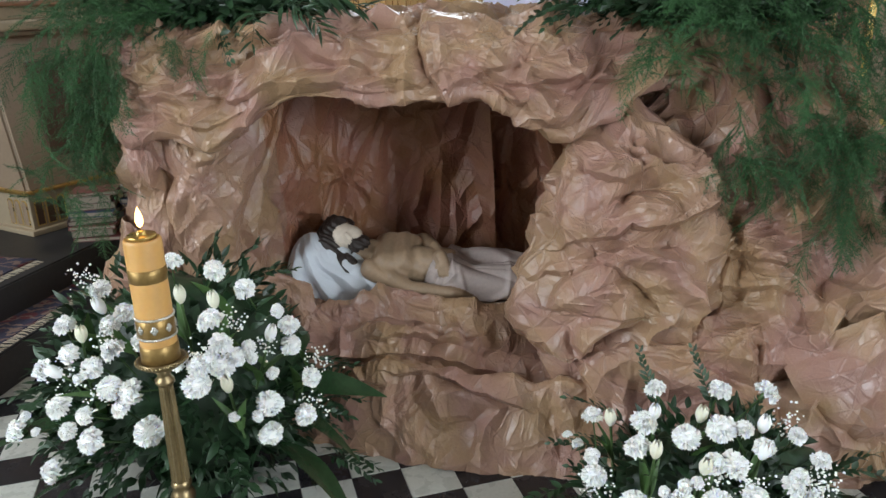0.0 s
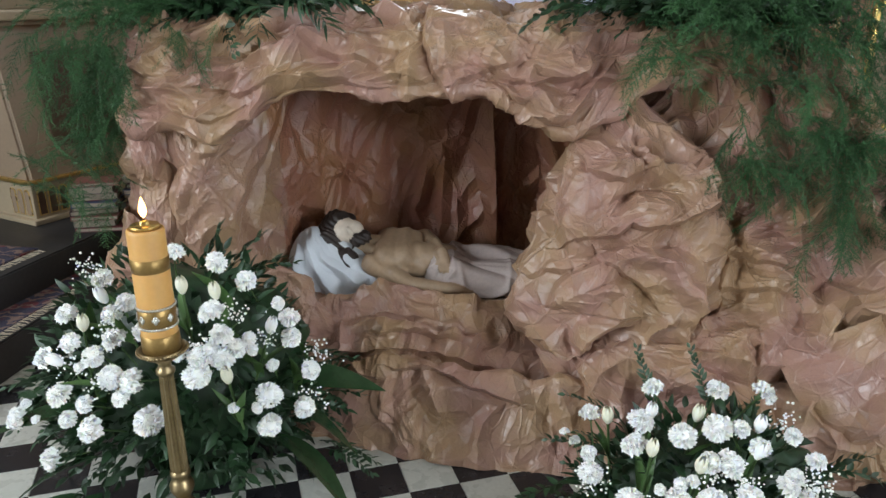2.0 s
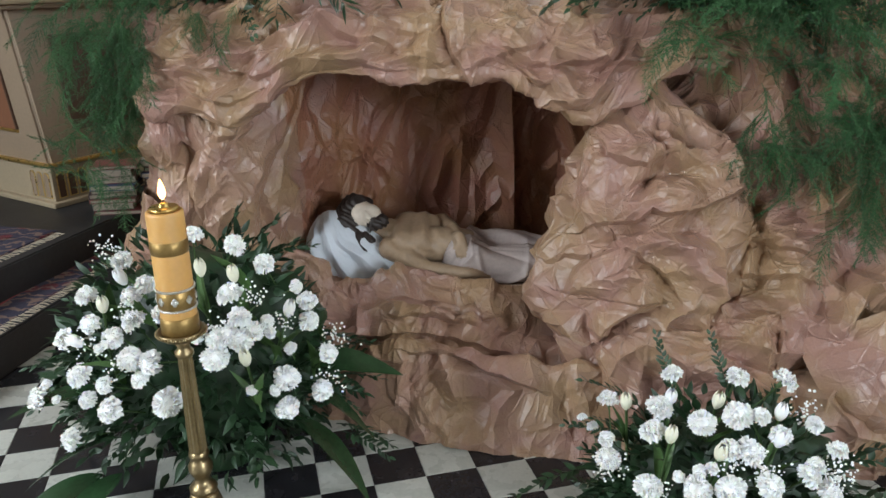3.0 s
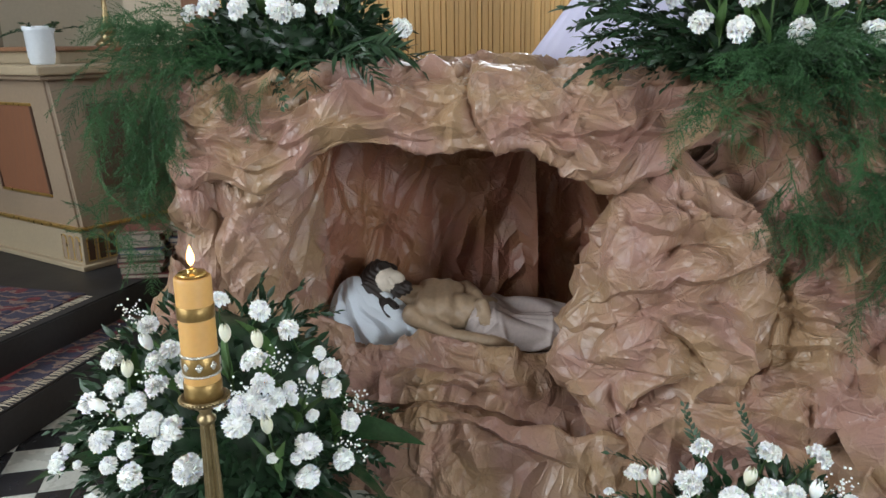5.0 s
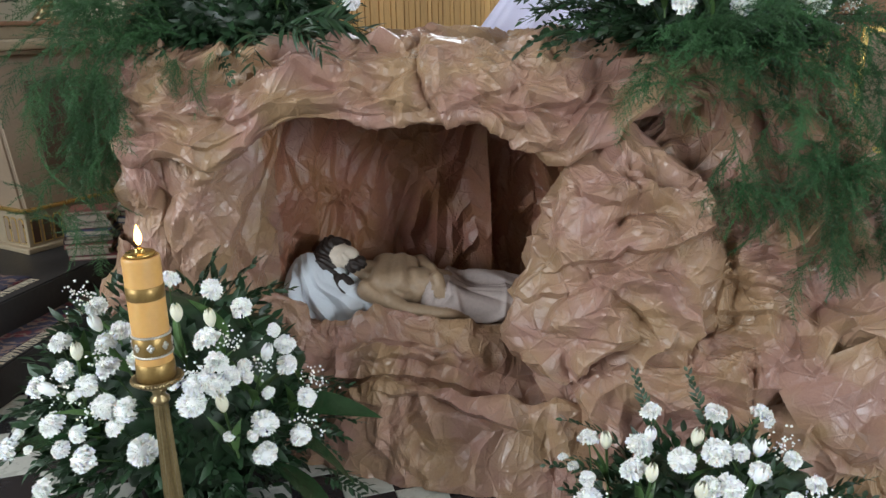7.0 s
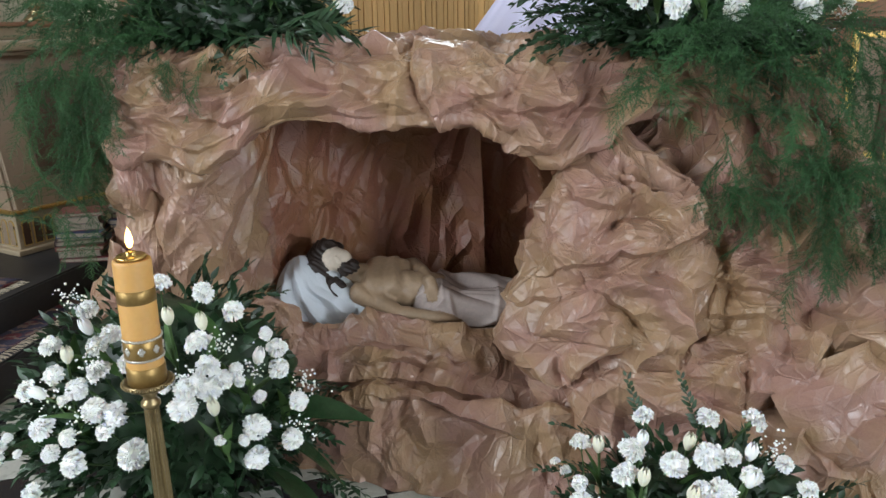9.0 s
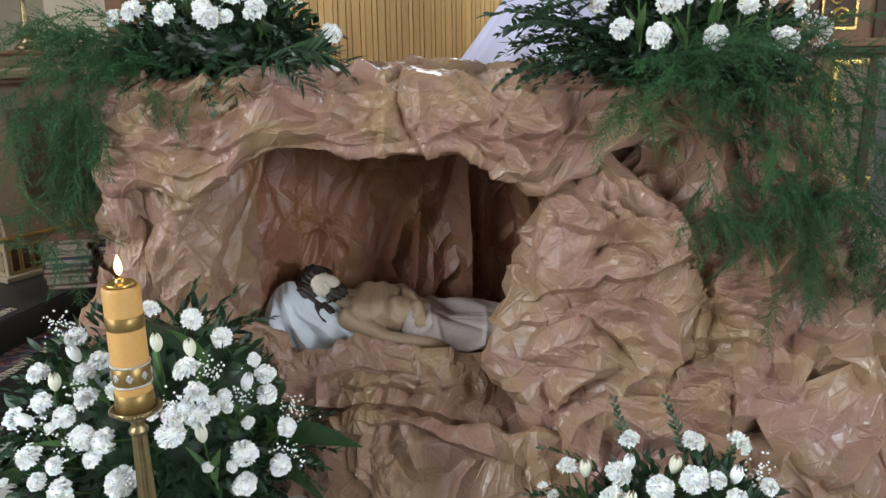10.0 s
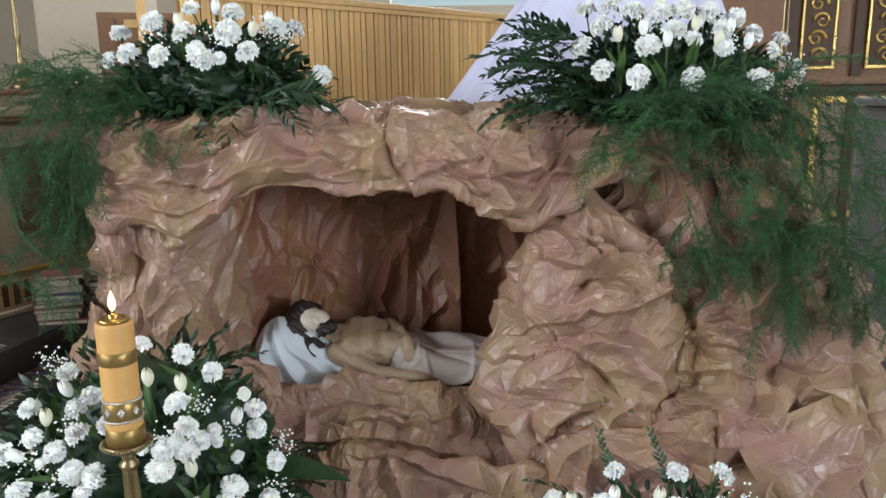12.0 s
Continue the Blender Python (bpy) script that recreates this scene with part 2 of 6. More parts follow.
def tube(points, radius, n=6):
    """A round rod along a line of points; radius may be a number or a list."""
    p = np.array(points, float)
    r = np.broadcast_to(np.asarray(radius, float), (len(p),))
    t = np.gradient(p, axis=0)
    t /= np.linalg.norm(t, axis=1, keepdims=True) + 1e-9
    ref = np.where(np.abs(t[:, 2:3]) > 0.9, [[1.0, 0, 0]], [[0, 0, 1.0]])
    s = np.cross(t, ref)
    s /= np.linalg.norm(s, axis=1, keepdims=True) + 1e-9
    u = np.cross(s, t)
    a = np.linspace(0, 2 * np.pi, n, endpoint=False)
    v = (p[:, None] + r[:, None, None] * (np.cos(a)[None, :, None] * s[:, None] + np.sin(a)[None, :, None] * u[:, None])).reshape(-1, 3)
    i, j = np.meshgrid(np.arange(len(p) - 1), np.arange(n), indexing="ij")
    k = (j + 1) % n
    return v, np.stack([i * n + j, i * n + k, (i + 1) * n + k, (i + 1) * n + j], -1).reshape(-1, 4)


def join(pieces):
    vs, fs, at = [], [], 0
    for v, f in pieces:
        vs.append(np.asarray(v, float))
        fs.append(np.asarray(f, int) + at)
        at += len(v)
    return np.concatenate(vs), np.concatenate(fs)


def moved(v, m):
    m = np.array(m)
    return np.asarray(v) @ m[:3, :3].T + m[:3, 3]


def spline(points, n):
    """Points along a smooth line through the given ones, evenly by length."""
    p = np.array(points, float)
    if len(p) == 2:
        return p[0] + np.linspace(0, 1, n)[:, None] * (p[1] - p[0])
    q = np.vstack([2 * p[0] - p[1], p, 2 * p[-1] - p[-2]])
    out = []
    for k in range(1, len(q) - 2):
        t = np.linspace(0, 1, 24, endpoint=False)[:, None]
        a, b, c, d = q[k - 1], q[k], q[k + 1], q[k + 2]
        out.append(0.5 * (2 * b + (c - a) * t + (2 * a - 5 * b + 4 * c - d) * t**2 + (3 * b - a - 3 * c + d) * t**3))
    out = np.vstack(out + [p[-1:]])
    s = np.r_[0, np.cumsum(np.linalg.norm(np.diff(out, axis=0), axis=1))]
    w = np.linspace(0, s[-1], n)
    return np.stack([np.interp(w, s, out[:, k]) for k in range(3)], -1)


def chance(i, j, s):
    n = np.sin(i * 127.1 + j * 311.7 + s * 74.7) * 43758.5453
    return n - np.floor(n)


def swell(p, q, seed):
    """Slow, rounded undulation between about -1 and 1."""
    r = np.random.RandomState(seed)
    h = 0 * p
    for k in range(5):
        a, f = r.uniform(0, 6.28), r.uniform(2, 7)
        h = h + np.sin(f * (p * np.cos(a) + q * np.sin(a)) + r.uniform(0, 6.28)) / 3
    return h


def tilted(p, q, cell, seed, pinch=0.0, long=1.0):
    """Flat facets between random heights of -1 and 1 that meet in sharp creases, about one cell across and long times as long.
    pinch: how far the creases themselves stand up, where the paper was pressed."""
    a = 6.283 * chance(seed, 3.0, 1.7)
    x, y = (p * np.cos(a) + q * np.sin(a)) / (cell * long), (q * np.cos(a) - p * np.sin(a)) / cell
    s = 0.366 * (x + y)
    i, j = np.floor(x + s), np.floor(y + s)
    u, v = x + s - i, y + s - j
    h00, h11 = chance(i, j, seed), chance(i + 1, j + 1, seed)
    low, high = chance(i + 1, j, seed), chance(i, j + 1, seed)
    below = h00 * (1 - u) + low * (u - v) + h11 * v
    above = h00 * (1 - v) + high * (v - u) + h11 * u
    h = 2 * np.where(u > v, below, above) - 1
    if pinch:
        edge = np.minimum(np.minimum(np.abs(u - v), np.minimum(u, v)), 1 - np.maximum(u, v)) * cell
        h = h + pinch * np.maximum(0, 1 - edge / 0.006)
    return h


def crumple(p, q, seed, size=1.0, stretch=(1.0, 1.0)):
    """The height of crumpled wrapping paper at (p, q) metres: broad flat facets, sharp creases, and patches of small wrinkles."""
    a, b = p / stretch[0], q / stretch[1]
    a, b = a + 0.05 * size * tilted(a, b, 0.15 * size, seed + 1), b + 0.05 * size * tilted(a, b, 0.13 * size, seed + 2)
    patch = np.clip(0.5 + 1.1 * swell(p * 1.7, q * 1.7, seed + 9), 0.0, 1)
    h = -0.075 * size * np.abs(tilted(a, b, 0.16 * size, seed + 6, 0.0, 1.5))
    h += 0.034 * size * tilted(a, b, 0.085 * size, seed + 8, 0.10, 1.7)
    h += 0.020 * size * patch * tilted(a, b, 0.046 * size, seed + 7, 0.12, 1.4)
    h += 0.0030 * size * (0.3 + patch) * tilted(a, b, 0.024 * size, seed + 11, 0.3)
    return h - h.mean()


def to_line(x, z, points):
    """For each (x, z): the distance to a broken line, the side it lies on (1: left of the line's run), and the place along it, 0 to 1."""
    pts = np.array(points, float)
    runs = np.hypot(*np.diff(pts, axis=0).T)
    best, side, along_it, past = np.full(x.shape, 9.0), np.ones(x.shape), np.zeros(x.shape), 0.0
    for (ax, az), (bx, bz), run in zip(pts[:-1], pts[1:], runs):
        dx, dz = (bx - ax) / run, (bz - az) / run
        t = np.clip((x - ax) * dx + (z - az) * dz, 0, run)
        ox, oz = x - ax - t * dx, z - az - t * dz
        d = np.hypot(ox, oz)
        near = d < best
        best = np.where(near, d, best)
        side = np.where(near, np.where(dx * oz - dz * ox >= 0, 1.0, -1.0), side)
        along_it = np.where(near, (past + t) / runs.sum(), along_it)
        past += run
    return best, side, along_it


def sheet(name, curves, seed, parent, label="", step=0.0035, amp=1.0, size=1.0, stretch=(1.0, 1.0), mat=None, ridges=(), laps=(), calm=0.12, turned=0.0, tip=0.0):
    """A sheet of crumpled paper lofted through a few guide lines. ridges and laps: (height, width, line of x, z) of its
    main folds;
    a ridge is a pinched crease (a groove where the height is negative), a lap swells towards its line and tucks in
    sharply beyond it. turned: the x below which the paper keeps its plain colour, without the lining's painted shade."""
    rough = [spline(c, 60) for c in curves]
    wide = max(np.linalg.norm(np.diff(c, axis=0), axis=1).sum() for c in rough)
    tall = max(np.linalg.norm(np.diff(np.array([c[k] for c in rough]), axis=0), axis=1).sum() for k in (0, 15, 30, 45, 59))
    nu, nv = max(8, int(wide / step)), max(8, int(tall / step))
    lines = [spline(c, nu) for c in curves]
    grid = np.stack([spline([c[k] for c in lines], nv) for k in range(nu)], 1)
    du, dv = np.gradient(grid, axis=1), np.gradient(grid, axis=0)
    s = np.cumsum(np.linalg.norm(du, axis=2).mean(0))
    w = np.cumsum(np.linalg.norm(dv, axis=2).mean(1))
    p, q = np.meshgrid(s, w)
    nrm = np.cross(du, dv)
    nrm /= np.linalg.norm(nrm, axis=2, keepdims=True) + 1e-9
    for _ in range(6):
        nrm = (np.roll(nrm, 1, 0) + np.roll(nrm, -1, 0) + np.roll(nrm, 1, 1) + np.roll(nrm, -1, 1) + nrm) / 5
        nrm[0], nrm[-1], nrm[:, 0], nrm[:, -1] = nrm[1], nrm[-2], nrm[:, 1], nrm[:, -2]
    h = amp * crumple(p, q, seed, size, stretch)
    x = grid[..., 0] + 0.010 * tilted(p, q, 0.06, seed + 51)
    z = grid[..., 2] + 0.010 * tilted(p, q, 0.06, seed + 52)
    facing = np.clip(-nrm[..., 1] * 2.0 + 0.4, 0, 1)
    for high, width, line in ridges:
        d, side, t = to_line(x, z, line)
        h = h + facing * high * (0.55 + 0.45 * np.sin(np.pi * t)) * np.maximum(0, 1 - d / width)
    for high, width, line in laps:
        d, side, t = to_line(x, z, line)
        swollen = np.where(side > 0, np.maximum(0, 1 - d / width), np.maximum(0, 1 - d / 0.010) - 0.35 * np.maximum(0, 1 - d / (0.6 * width)) * np.minimum(1, d / 0.010))
        h = h + facing * high * (0.45 + 0.55 * np.sin(np.pi * t)) * swollen
    rim = np.minimum(p - p.min(), p.max() - p)
    h = h * np.clip(rim / calm, 0.2, 1)
    if tip:
        h = h * np.clip((q.max() - q) / tip, 0.2, 1)
    grid = grid + nrm * h[..., None]
    i, j = np.meshgrid(np.arange(nv - 1), np.arange(nu - 1), indexing="ij")
    f = np.stack([i * nu + j, i * nu + j + 1, (i + 1) * nu + j + 1, (i + 1) * nu + j], -1).reshape(-1, 4)
    a, b, c, d = f.T
    g = grid.reshape(-1, 3)
    # split each cell along the crease that runs through it
    first = (np.linalg.norm(g[a] - g[c], axis=1) < np.linalg.norm(g[b] - g[d], axis=1))[:, None]
    tri = np.vstack([np.where(first, np.stack([a, b, c], -1), np.stack([a, b, d], -1)), np.where(first, np.stack([a, c, d], -1), np.stack([b, c, d], -1))])
    me = raw_mesh(name, g, tri, mat or PAPER, True)
    # Left of this x plain PAPER replaces the colour that holds the niche's shade.
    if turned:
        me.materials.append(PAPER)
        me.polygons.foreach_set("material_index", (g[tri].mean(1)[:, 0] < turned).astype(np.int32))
    me.set_sharp_from_angle(angle=radians(8))
    return put(name, me, parent, label=label)


# ---- the church round the grotto ----


def shell(name, bms, mat, label):
    bm = bmesh.new()
    for b in bms:
        box(*b, bevel=0, bm=bm)
    ob = part(name, bm, mat, None)
    return tagged(ob, label, "wall", kind="structure")


def side_wall(x0, x1, gaps):
    """Boxes of a wall along y with tall window openings between z 1.2 and 5.7."""
    out, y = [], -6.0
    for g in gaps:
        out += [(x0, y, 0, x1, g - 0.75, 7), (x0, g - 0.75, 0, x1, g + 0.75, 1.2), (x0, g - 0.75, 5.7, x1, g + 0.75, 7)]
        y = g + 0.75
    return out + [(x0, y, 0, x1, 8.2, 7)]


# Side walls, nave wall and ceiling are darkened so folds keep their contrast.
shell("wall_west", side_wall(-5.4, -5.0, (-1.5, 1.2)), LOW_BOUNCE_PLASTER, "church side wall with tall windows, plaster darkened to bounce less light")
shell("wall_east", side_wall(5.0, 5.4, (-3.0, 1.0, 6.2)), LOW_BOUNCE_PLASTER, "church side wall with tall windows, plaster darkened to bounce less light")
shell("wall_north", [(-5.0, 8.0, 0, -0.2, 8.4, 7), (1.4, 8.0, 0, 5.0, 8.4, 7), (-0.2, 8.0, 0, 1.4, 8.4, 2.3), (-0.2, 8.0, 5.7, 1.4, 8.4, 7)], PLASTER, "cream plastered end wall with a bright window")
shell("wall_south", [(-5.0, -6.4, 0, -3.5, -6.0, 7), (-1.7, -6.4, 0, 1.7, -6.0, 7), (3.5, -6.4, 0, 5.0, -6.0, 7), (-3.5, -6.4, 0, -1.7, -6.0, 1.0), (-3.5, -6.4, 4.4, -1.7, -6.0, 7), (1.7, -6.4, 0, 3.5, -6.0, 1.0), (1.7, -6.4, 4.4, 3.5, -6.0, 7)], LOW_BOUNCE_PLASTER, "unseen nave wall with windows, plaster darkened to bounce less light")
tagged(part("ceiling", box(-5.4, -6.4, 7.0, 5.4, 8.4, 7.2, 0), LOW_BOUNCE_PLASTER, None), "plain unseen ceiling, plaster darkened to bounce less light", "ceiling", kind="structure")
floor = tagged(part("floor", box(-5.4, -6.4, -0.1, 5.4, 8.4, -0.006, 0), GROUT, None), "black and white chequered church tile floor", "floor", kind="structure")


def prism(points, z0, z1, bevel=0.008):
    bm = bmesh.new()
    lo = [bm.verts.new((x, y, z0)) for x, y in points]
    hi = [bm.verts.new((x, y, z1)) for x, y in points]
    bm.faces.new(lo[::-1]), bm.faces.new(hi)
    for k in range(len(points)):
        n = (k + 1) % len(points)
        bm.faces.new((lo[k], lo[n], hi[n], hi[k]))
    bmesh.ops.recalc_face_normals(bm, faces=bm.faces)
    if bevel:
        bmesh.ops.bevel(bm, geom=list(bm.edges), offset=bevel, segments=2, affect="EDGES")
    return bm


tagged(part("altar_step_lower", prism([(-1.95, 2.2), (-1.72, 3.75), (-1.55, 4.4), (-1.3, 7.9), (-4.9, 7.9), (-4.9, 2.2)], 0.0, 0.17), STONE, None), "low dark stone altar step", "step", kind="structure")
tagged(part("altar_step_upper", prism([(-2.1, 2.9), (-1.93, 3.6), (-1.73, 4.4), (-1.6, 7.85), (-4.85, 7.85), (-4.85, 2.9)], 0.17, 0.333), STONE, None), "raised dark stone altar platform", "step", kind="structure")


def rug(name, centre, turn, w, d, z, label, e=0.14):
    """A wool rug with borders and a fringe, lying a little uneven."""
    at = pose(centre[0], centre[1], z, 0, 0, turn)
    thing = empty(name, label, "rug", at)

    def slab(x0, y0, x1, y1, z0, z1):
        n, k = 30, 30
        xs, ys = np.linspace(x0, x1, n), np.linspace(y0, y1, k)
        x, y = np.meshgrid(xs, ys)
        top = z1 + 0.003 * swell(x * 2, y * 2, 5)
        v = np.stack([x, y, top], -1).reshape(-1, 3)
        i, j = np.meshgrid(np.arange(k - 1), np.arange(n - 1), indexing="ij")
        f = np.stack([i * n + j, i * n + j + 1, (i + 1) * n + j + 1, (i + 1) * n + j], -1).reshape(-1, 4)
        base = v.copy()
        base[:, 2] = z0
        edge = np.r_[np.arange(n), np.arange(1, k) * n + n - 1, (k - 1) * n + np.arange(n - 2, -1, -1), np.arange(k - 2, 0, -1) * n]
        nx = np.roll(edge, -1)
        rim = np.stack([edge + n * k, nx + n * k, nx, edge], -1)
        return np.vstack([v, base]), np.vstack([f, rim])

    put("field", raw_mesh("field", *slab(-w / 2 + e, -d / 2 + e, w / 2 - e, d / 2 - e, 0, 0.010), RUG, True), thing)
    for s, (a, b, c, f) in enumerate(((-w / 2, -d / 2, w / 2, -d / 2 + e), (-w / 2, d / 2 - e, w / 2, d / 2), (-w / 2, -d / 2 + e, -w / 2 + e, d / 2 - e), (w / 2 - e, -d / 2 + e, w / 2, d / 2 - e))):
        put("border", raw_mesh("border", *slab(a, b, c, f, 0, 0.011), RUG if s % 2 else RUG_RED, True), thing, label="red patterned border")
    strands = []
    r = random.Random(4)
    for k in range(int(d / 0.012)):
        y = -d / 2 + 0.012 * k
        strands.append(tube([(w / 2 - 0.005, y, 0.006), (w / 2 + 0.025, y + r.uniform(-0.008, 0.008), 0.005), (w / 2 + 0.05, y + r.uniform(-0.015, 0.015), 0.003)], 0.0022, 4))
    tagged(put("fringe", raw_mesh("fringe", *join(strands), FRINGE), thing, label="pale knotted fringe"), kind="stuff")
    return thing


rug("stair_rug", (-1.955, 3.22), -8.4, 0.19, 1.25, 0.172, "worn red patterned runner with pale fringe on lower step", 0.035)
rug("altar_rug", (-2.93, 3.38), -13, 1.65, 1.0, 0.335, "worn dark red oriental rug on the stone platform")

# side altar: corner frame, x along one face and y along the other
ALTAR = pose(-2.25, 4.13, 0.333, 0, 0, 60)


def altar():
    a = empty("side_altar", "beige painted side altar with wood panels and gilt mouldings", "altar", ALTAR)
    part("plinth", box(0, 0, 0, 1.5, 1.9, 0.225, 0.006), CREAM, a, "cream plinth with carved flutes")
    part("plinth_foot", box(-0.03, -0.03, 0, 1.53, 1.93, 0.03, 0.008), CREAM, a)
    bm = bmesh.new()
    c0 = [(0.0, 0.0), (1.5, 0.0), (1.5, 1.9), (0.0, 1.9)]
    c1 = [(0.0, 0.15), (1.5, 0.15), (1.5, 1.9), (0.0, 1.9)]
    lo = [bm.verts.new((x, y, 0.245)) for x, y in c0]
    hi = [bm.verts.new((x, y, 1.05)) for x, y in c1]
    bm.faces.new(lo[::-1]), bm.faces.new(hi)
    for k in range(4):
        bm.faces.new((lo[k], lo[(k + 1) % 4], hi[(k + 1) % 4], hi[k]))
    bmesh.ops.bevel(bm, geom=[e for e in bm.edges if abs(e.verts[0].co.z - e.verts[1].co.z) > 0.1], offset=0.02, segments=3, affect="EDGES")
    part("body", bm, BEIGE, a, "beige painted body")
    part("gilt_moulding", box(-0.02, -0.02, 0.225, 1.52, 1.92, 0.247, 0.008), GILT, a, "gilt line")
    part("cornice", box(-0.05, 0.10, 1.05, 1.55, 1.95, 1.075, 0.008), BEIGE, a)
    part("cornice", box(-0.08, 0.07, 1.075, 1.58, 1.98, 1.13, 0.012), CREAM, a)
    part("shelf", box(0.16, 0.24, 1.13, 1.5, 1.9, 1.20, 0.008), CREAM, a)
    part("shelf_edge", box(0.13, 0.21, 1.20, 1.52, 1.92, 1.225, 0.006), REDWOOD, a, "reddish wooden shelf edge")
    # one face leans back, the panels of the other follow its slanting corner
    for face in (0, 1):
        for k in range(3 if face else 2):
            u0 = 0.21 + k * 0.62
            lean = Matrix.Translation((0, 0, 0.245)) @ (Matrix.Rotation(radians(-10.6), 4, "X") if face == 0 else Matrix.Identity(4))
            z0, z1 = 0.17, 0.66

            def slab(p0, p1, q0, q1, t0, t1, bev):
                if face == 0:
                    return box(p0, t0, q0, p1, t1, q1, bev)
                bm = box(t0, p0, q0, t1, p1, q1, bev)
                for v in bm.verts:
                    v.co.y += 0.186 * v.co.z
                return bm

            part("panel", slab(u0, u0 + 0.5, z0, z1, -0.004, 0.01, 0.002), MARBLED if face else DARKWOOD, a, "dark reddish marbled panel" if face else "dark wooden panel", m=lean)
            for b in ((u0 - 0.012, u0 + 0.512, z0 - 0.016, z0), (u0 - 0.012, u0 + 0.512, z1, z1 + 0.016), (u0 - 0.016, u0, z0, z1), (u0 + 0.5, u0 + 0.516, z0, z1)):
                part("panel_frame", slab(*b, -0.012, 0.008, 0.004), (GILT if b[3] - b[2] < 0.1 else DARKWOOD) if face else DARKWOOD, a, m=lean)
    # rounded flutes carved into the plinth corner
    for face in (0, 1):
        for k in range(3):
            u = 0.05 + 0.065 * k
            arch = [(u + 0.02 * math.cos(t), 0.165 + 0.02 * math.sin(t)) for t in np.linspace(0, math.pi, 9)] + [(u - 0.02, 0.05), (u + 0.02, 0.05)]
            bm = bmesh.new()
            near = [bm.verts.new((p, -0.004, q) if face == 0 else (-0.004, p, q)) for p, q in arch]
            mid = [bm.verts.new((u + (p - u) * 0.6, 0.008 - 0.004 * 0, q * 0.94 + 0.006) if face == 0 else (0.008, u + (p - u) * 0.6, q * 0.94 + 0.006)) for p, q in arch]
            rim = [bm.verts.new((u + (p - u) * 1.35, -0.001, 0.108 + (q - 0.108) * 1.09) if face == 0 else (-0.001, u + (p - u) * 1.35, 0.108 + (q - 0.108) * 1.09)) for p, q in arch]
            for i in range(len(arch)):
                j = (i + 1) % len(arch)
                bm.faces.new((near[i], near[j], rim[j], rim[i]))
            bmesh.ops.recalc_face_normals(bm, faces=bm.faces)
            bmesh.ops.solidify(bm, geom=list(bm.faces), thickness=0.008)
            part("flute", bm, GILT, a, "gilded carved flute")
            bm = bmesh.new()
            bm.faces.new([bm.verts.new((p, -0.0025, q) if face == 0 else (-0.0025, p, q)) for p, q in arch])
            part("flute_hollow", bm, DARKWOOD if face == 0 else BEIGE, a)
    return a


altar()


def candlestick(at, high, label):
    c = empty("candlestick", label, "candlestick", at)
    prof = [(0.0, 0), (0.075, 0), (0.078, 0.012), (0.06, 0.03), (0.035, 0.05), (0.05, 0.075), (0.055, 0.1), (0.03, 0.13), (0.016, 0.15), (0.024, 0.17), (0.016, 0.19), (0.014, 0.28), (0.022, 0.30), (0.014, 0.32), (0.013, high - 0.06), (0.02, high - 0.04), (0.045, high - 0.012), (0.046, high), (0.0, high)]
    put("turned_stem", raw_mesh("turned_stem", *lathe(prof, 28), BRASS, True), c)
    return c


candlestick(ALTAR @ pose(0.55, 0.36, 1.225), 0.62, "dark brass turned candlestick on the altar shelf")

pot = empty("flower_pot", "white ribbed flower pot on the altar top", "pot", ALTAR @ pose(0.03, 0.19, 1.13))
put("bowl", raw_mesh("bowl", *lathe([(0, 0), (0.055, 0), (0.062, 0.01), (0.064, 0.03), (0.068, 0.035), (0.075, 0.17), (0.08, 0.175), (0.08, 0.2), (0.07, 0.2), (0.065, 0.15), (0, 0.15)], 36), PORCELAIN, True), pot)


# books stacked on the platform beside the altar
def book(w, d, h, mat, m):
    b = empty("book", "old worn closed book in a stack by the altar", "book", m, "books stacked by the altar")
    part("cover", box(0, 0, 0, w, d, 0.004, 0.001), mat, b)
    part("cover", box(0, 0, h - 0.004, w, d, h, 0.001), mat, b)
    part("spine", box(0, 0, 0.004, 0.005, d, h - 0.004, 0.001), mat, b)
    part("page_block", box(0.005, 0.004, 0.004, w - 0.006, d - 0.004, h - 0.004, 0), PAGES, b, "yellowed pages")


BOOKS = [material("book_cover", c, 0.6, vary=0.2, scale=15) for c in ((0.10, 0.02, 0.02), (0.03, 0.04, 0.09), (0.14, 0.10, 0.07), (0.05, 0.03, 0.03), (0.16, 0.05, 0.04), (0.22, 0.19, 0.16))]
rb = random.Random(8)
for col, (bx, by) in enumerate(((-1.97, 3.98), (-1.72, 4.1))):
    z = 0.334
    for k in range(9 if col == 0 else 10):
        h = rb.uniform(0.018, 0.04)
        book(rb.uniform(0.2, 0.25), rb.uniform(0.14, 0.18), h, BOOKS[(k * 5 + col * 2) % 6], pose(bx + rb.uniform(-0.015, 0.015), by + rb.uniform(-0.015, 0.015), z, 0, 0, 12 + rb.uniform(-8, 8)))
        z += h + 0.0005

# pilaster and reddish panel behind the side altar
tagged(part("pilaster", box(-2.75, 6.0, 0.333, -1.95, 6.35, 6.9, 0.03), PLASTER, None), "broad cream plastered pilaster", "pilaster", kind="structure")

# slatted pine screen behind the grotto
SCREEN = pose(-1.02, 3.77, 0.0, 0, 0, 47.7)


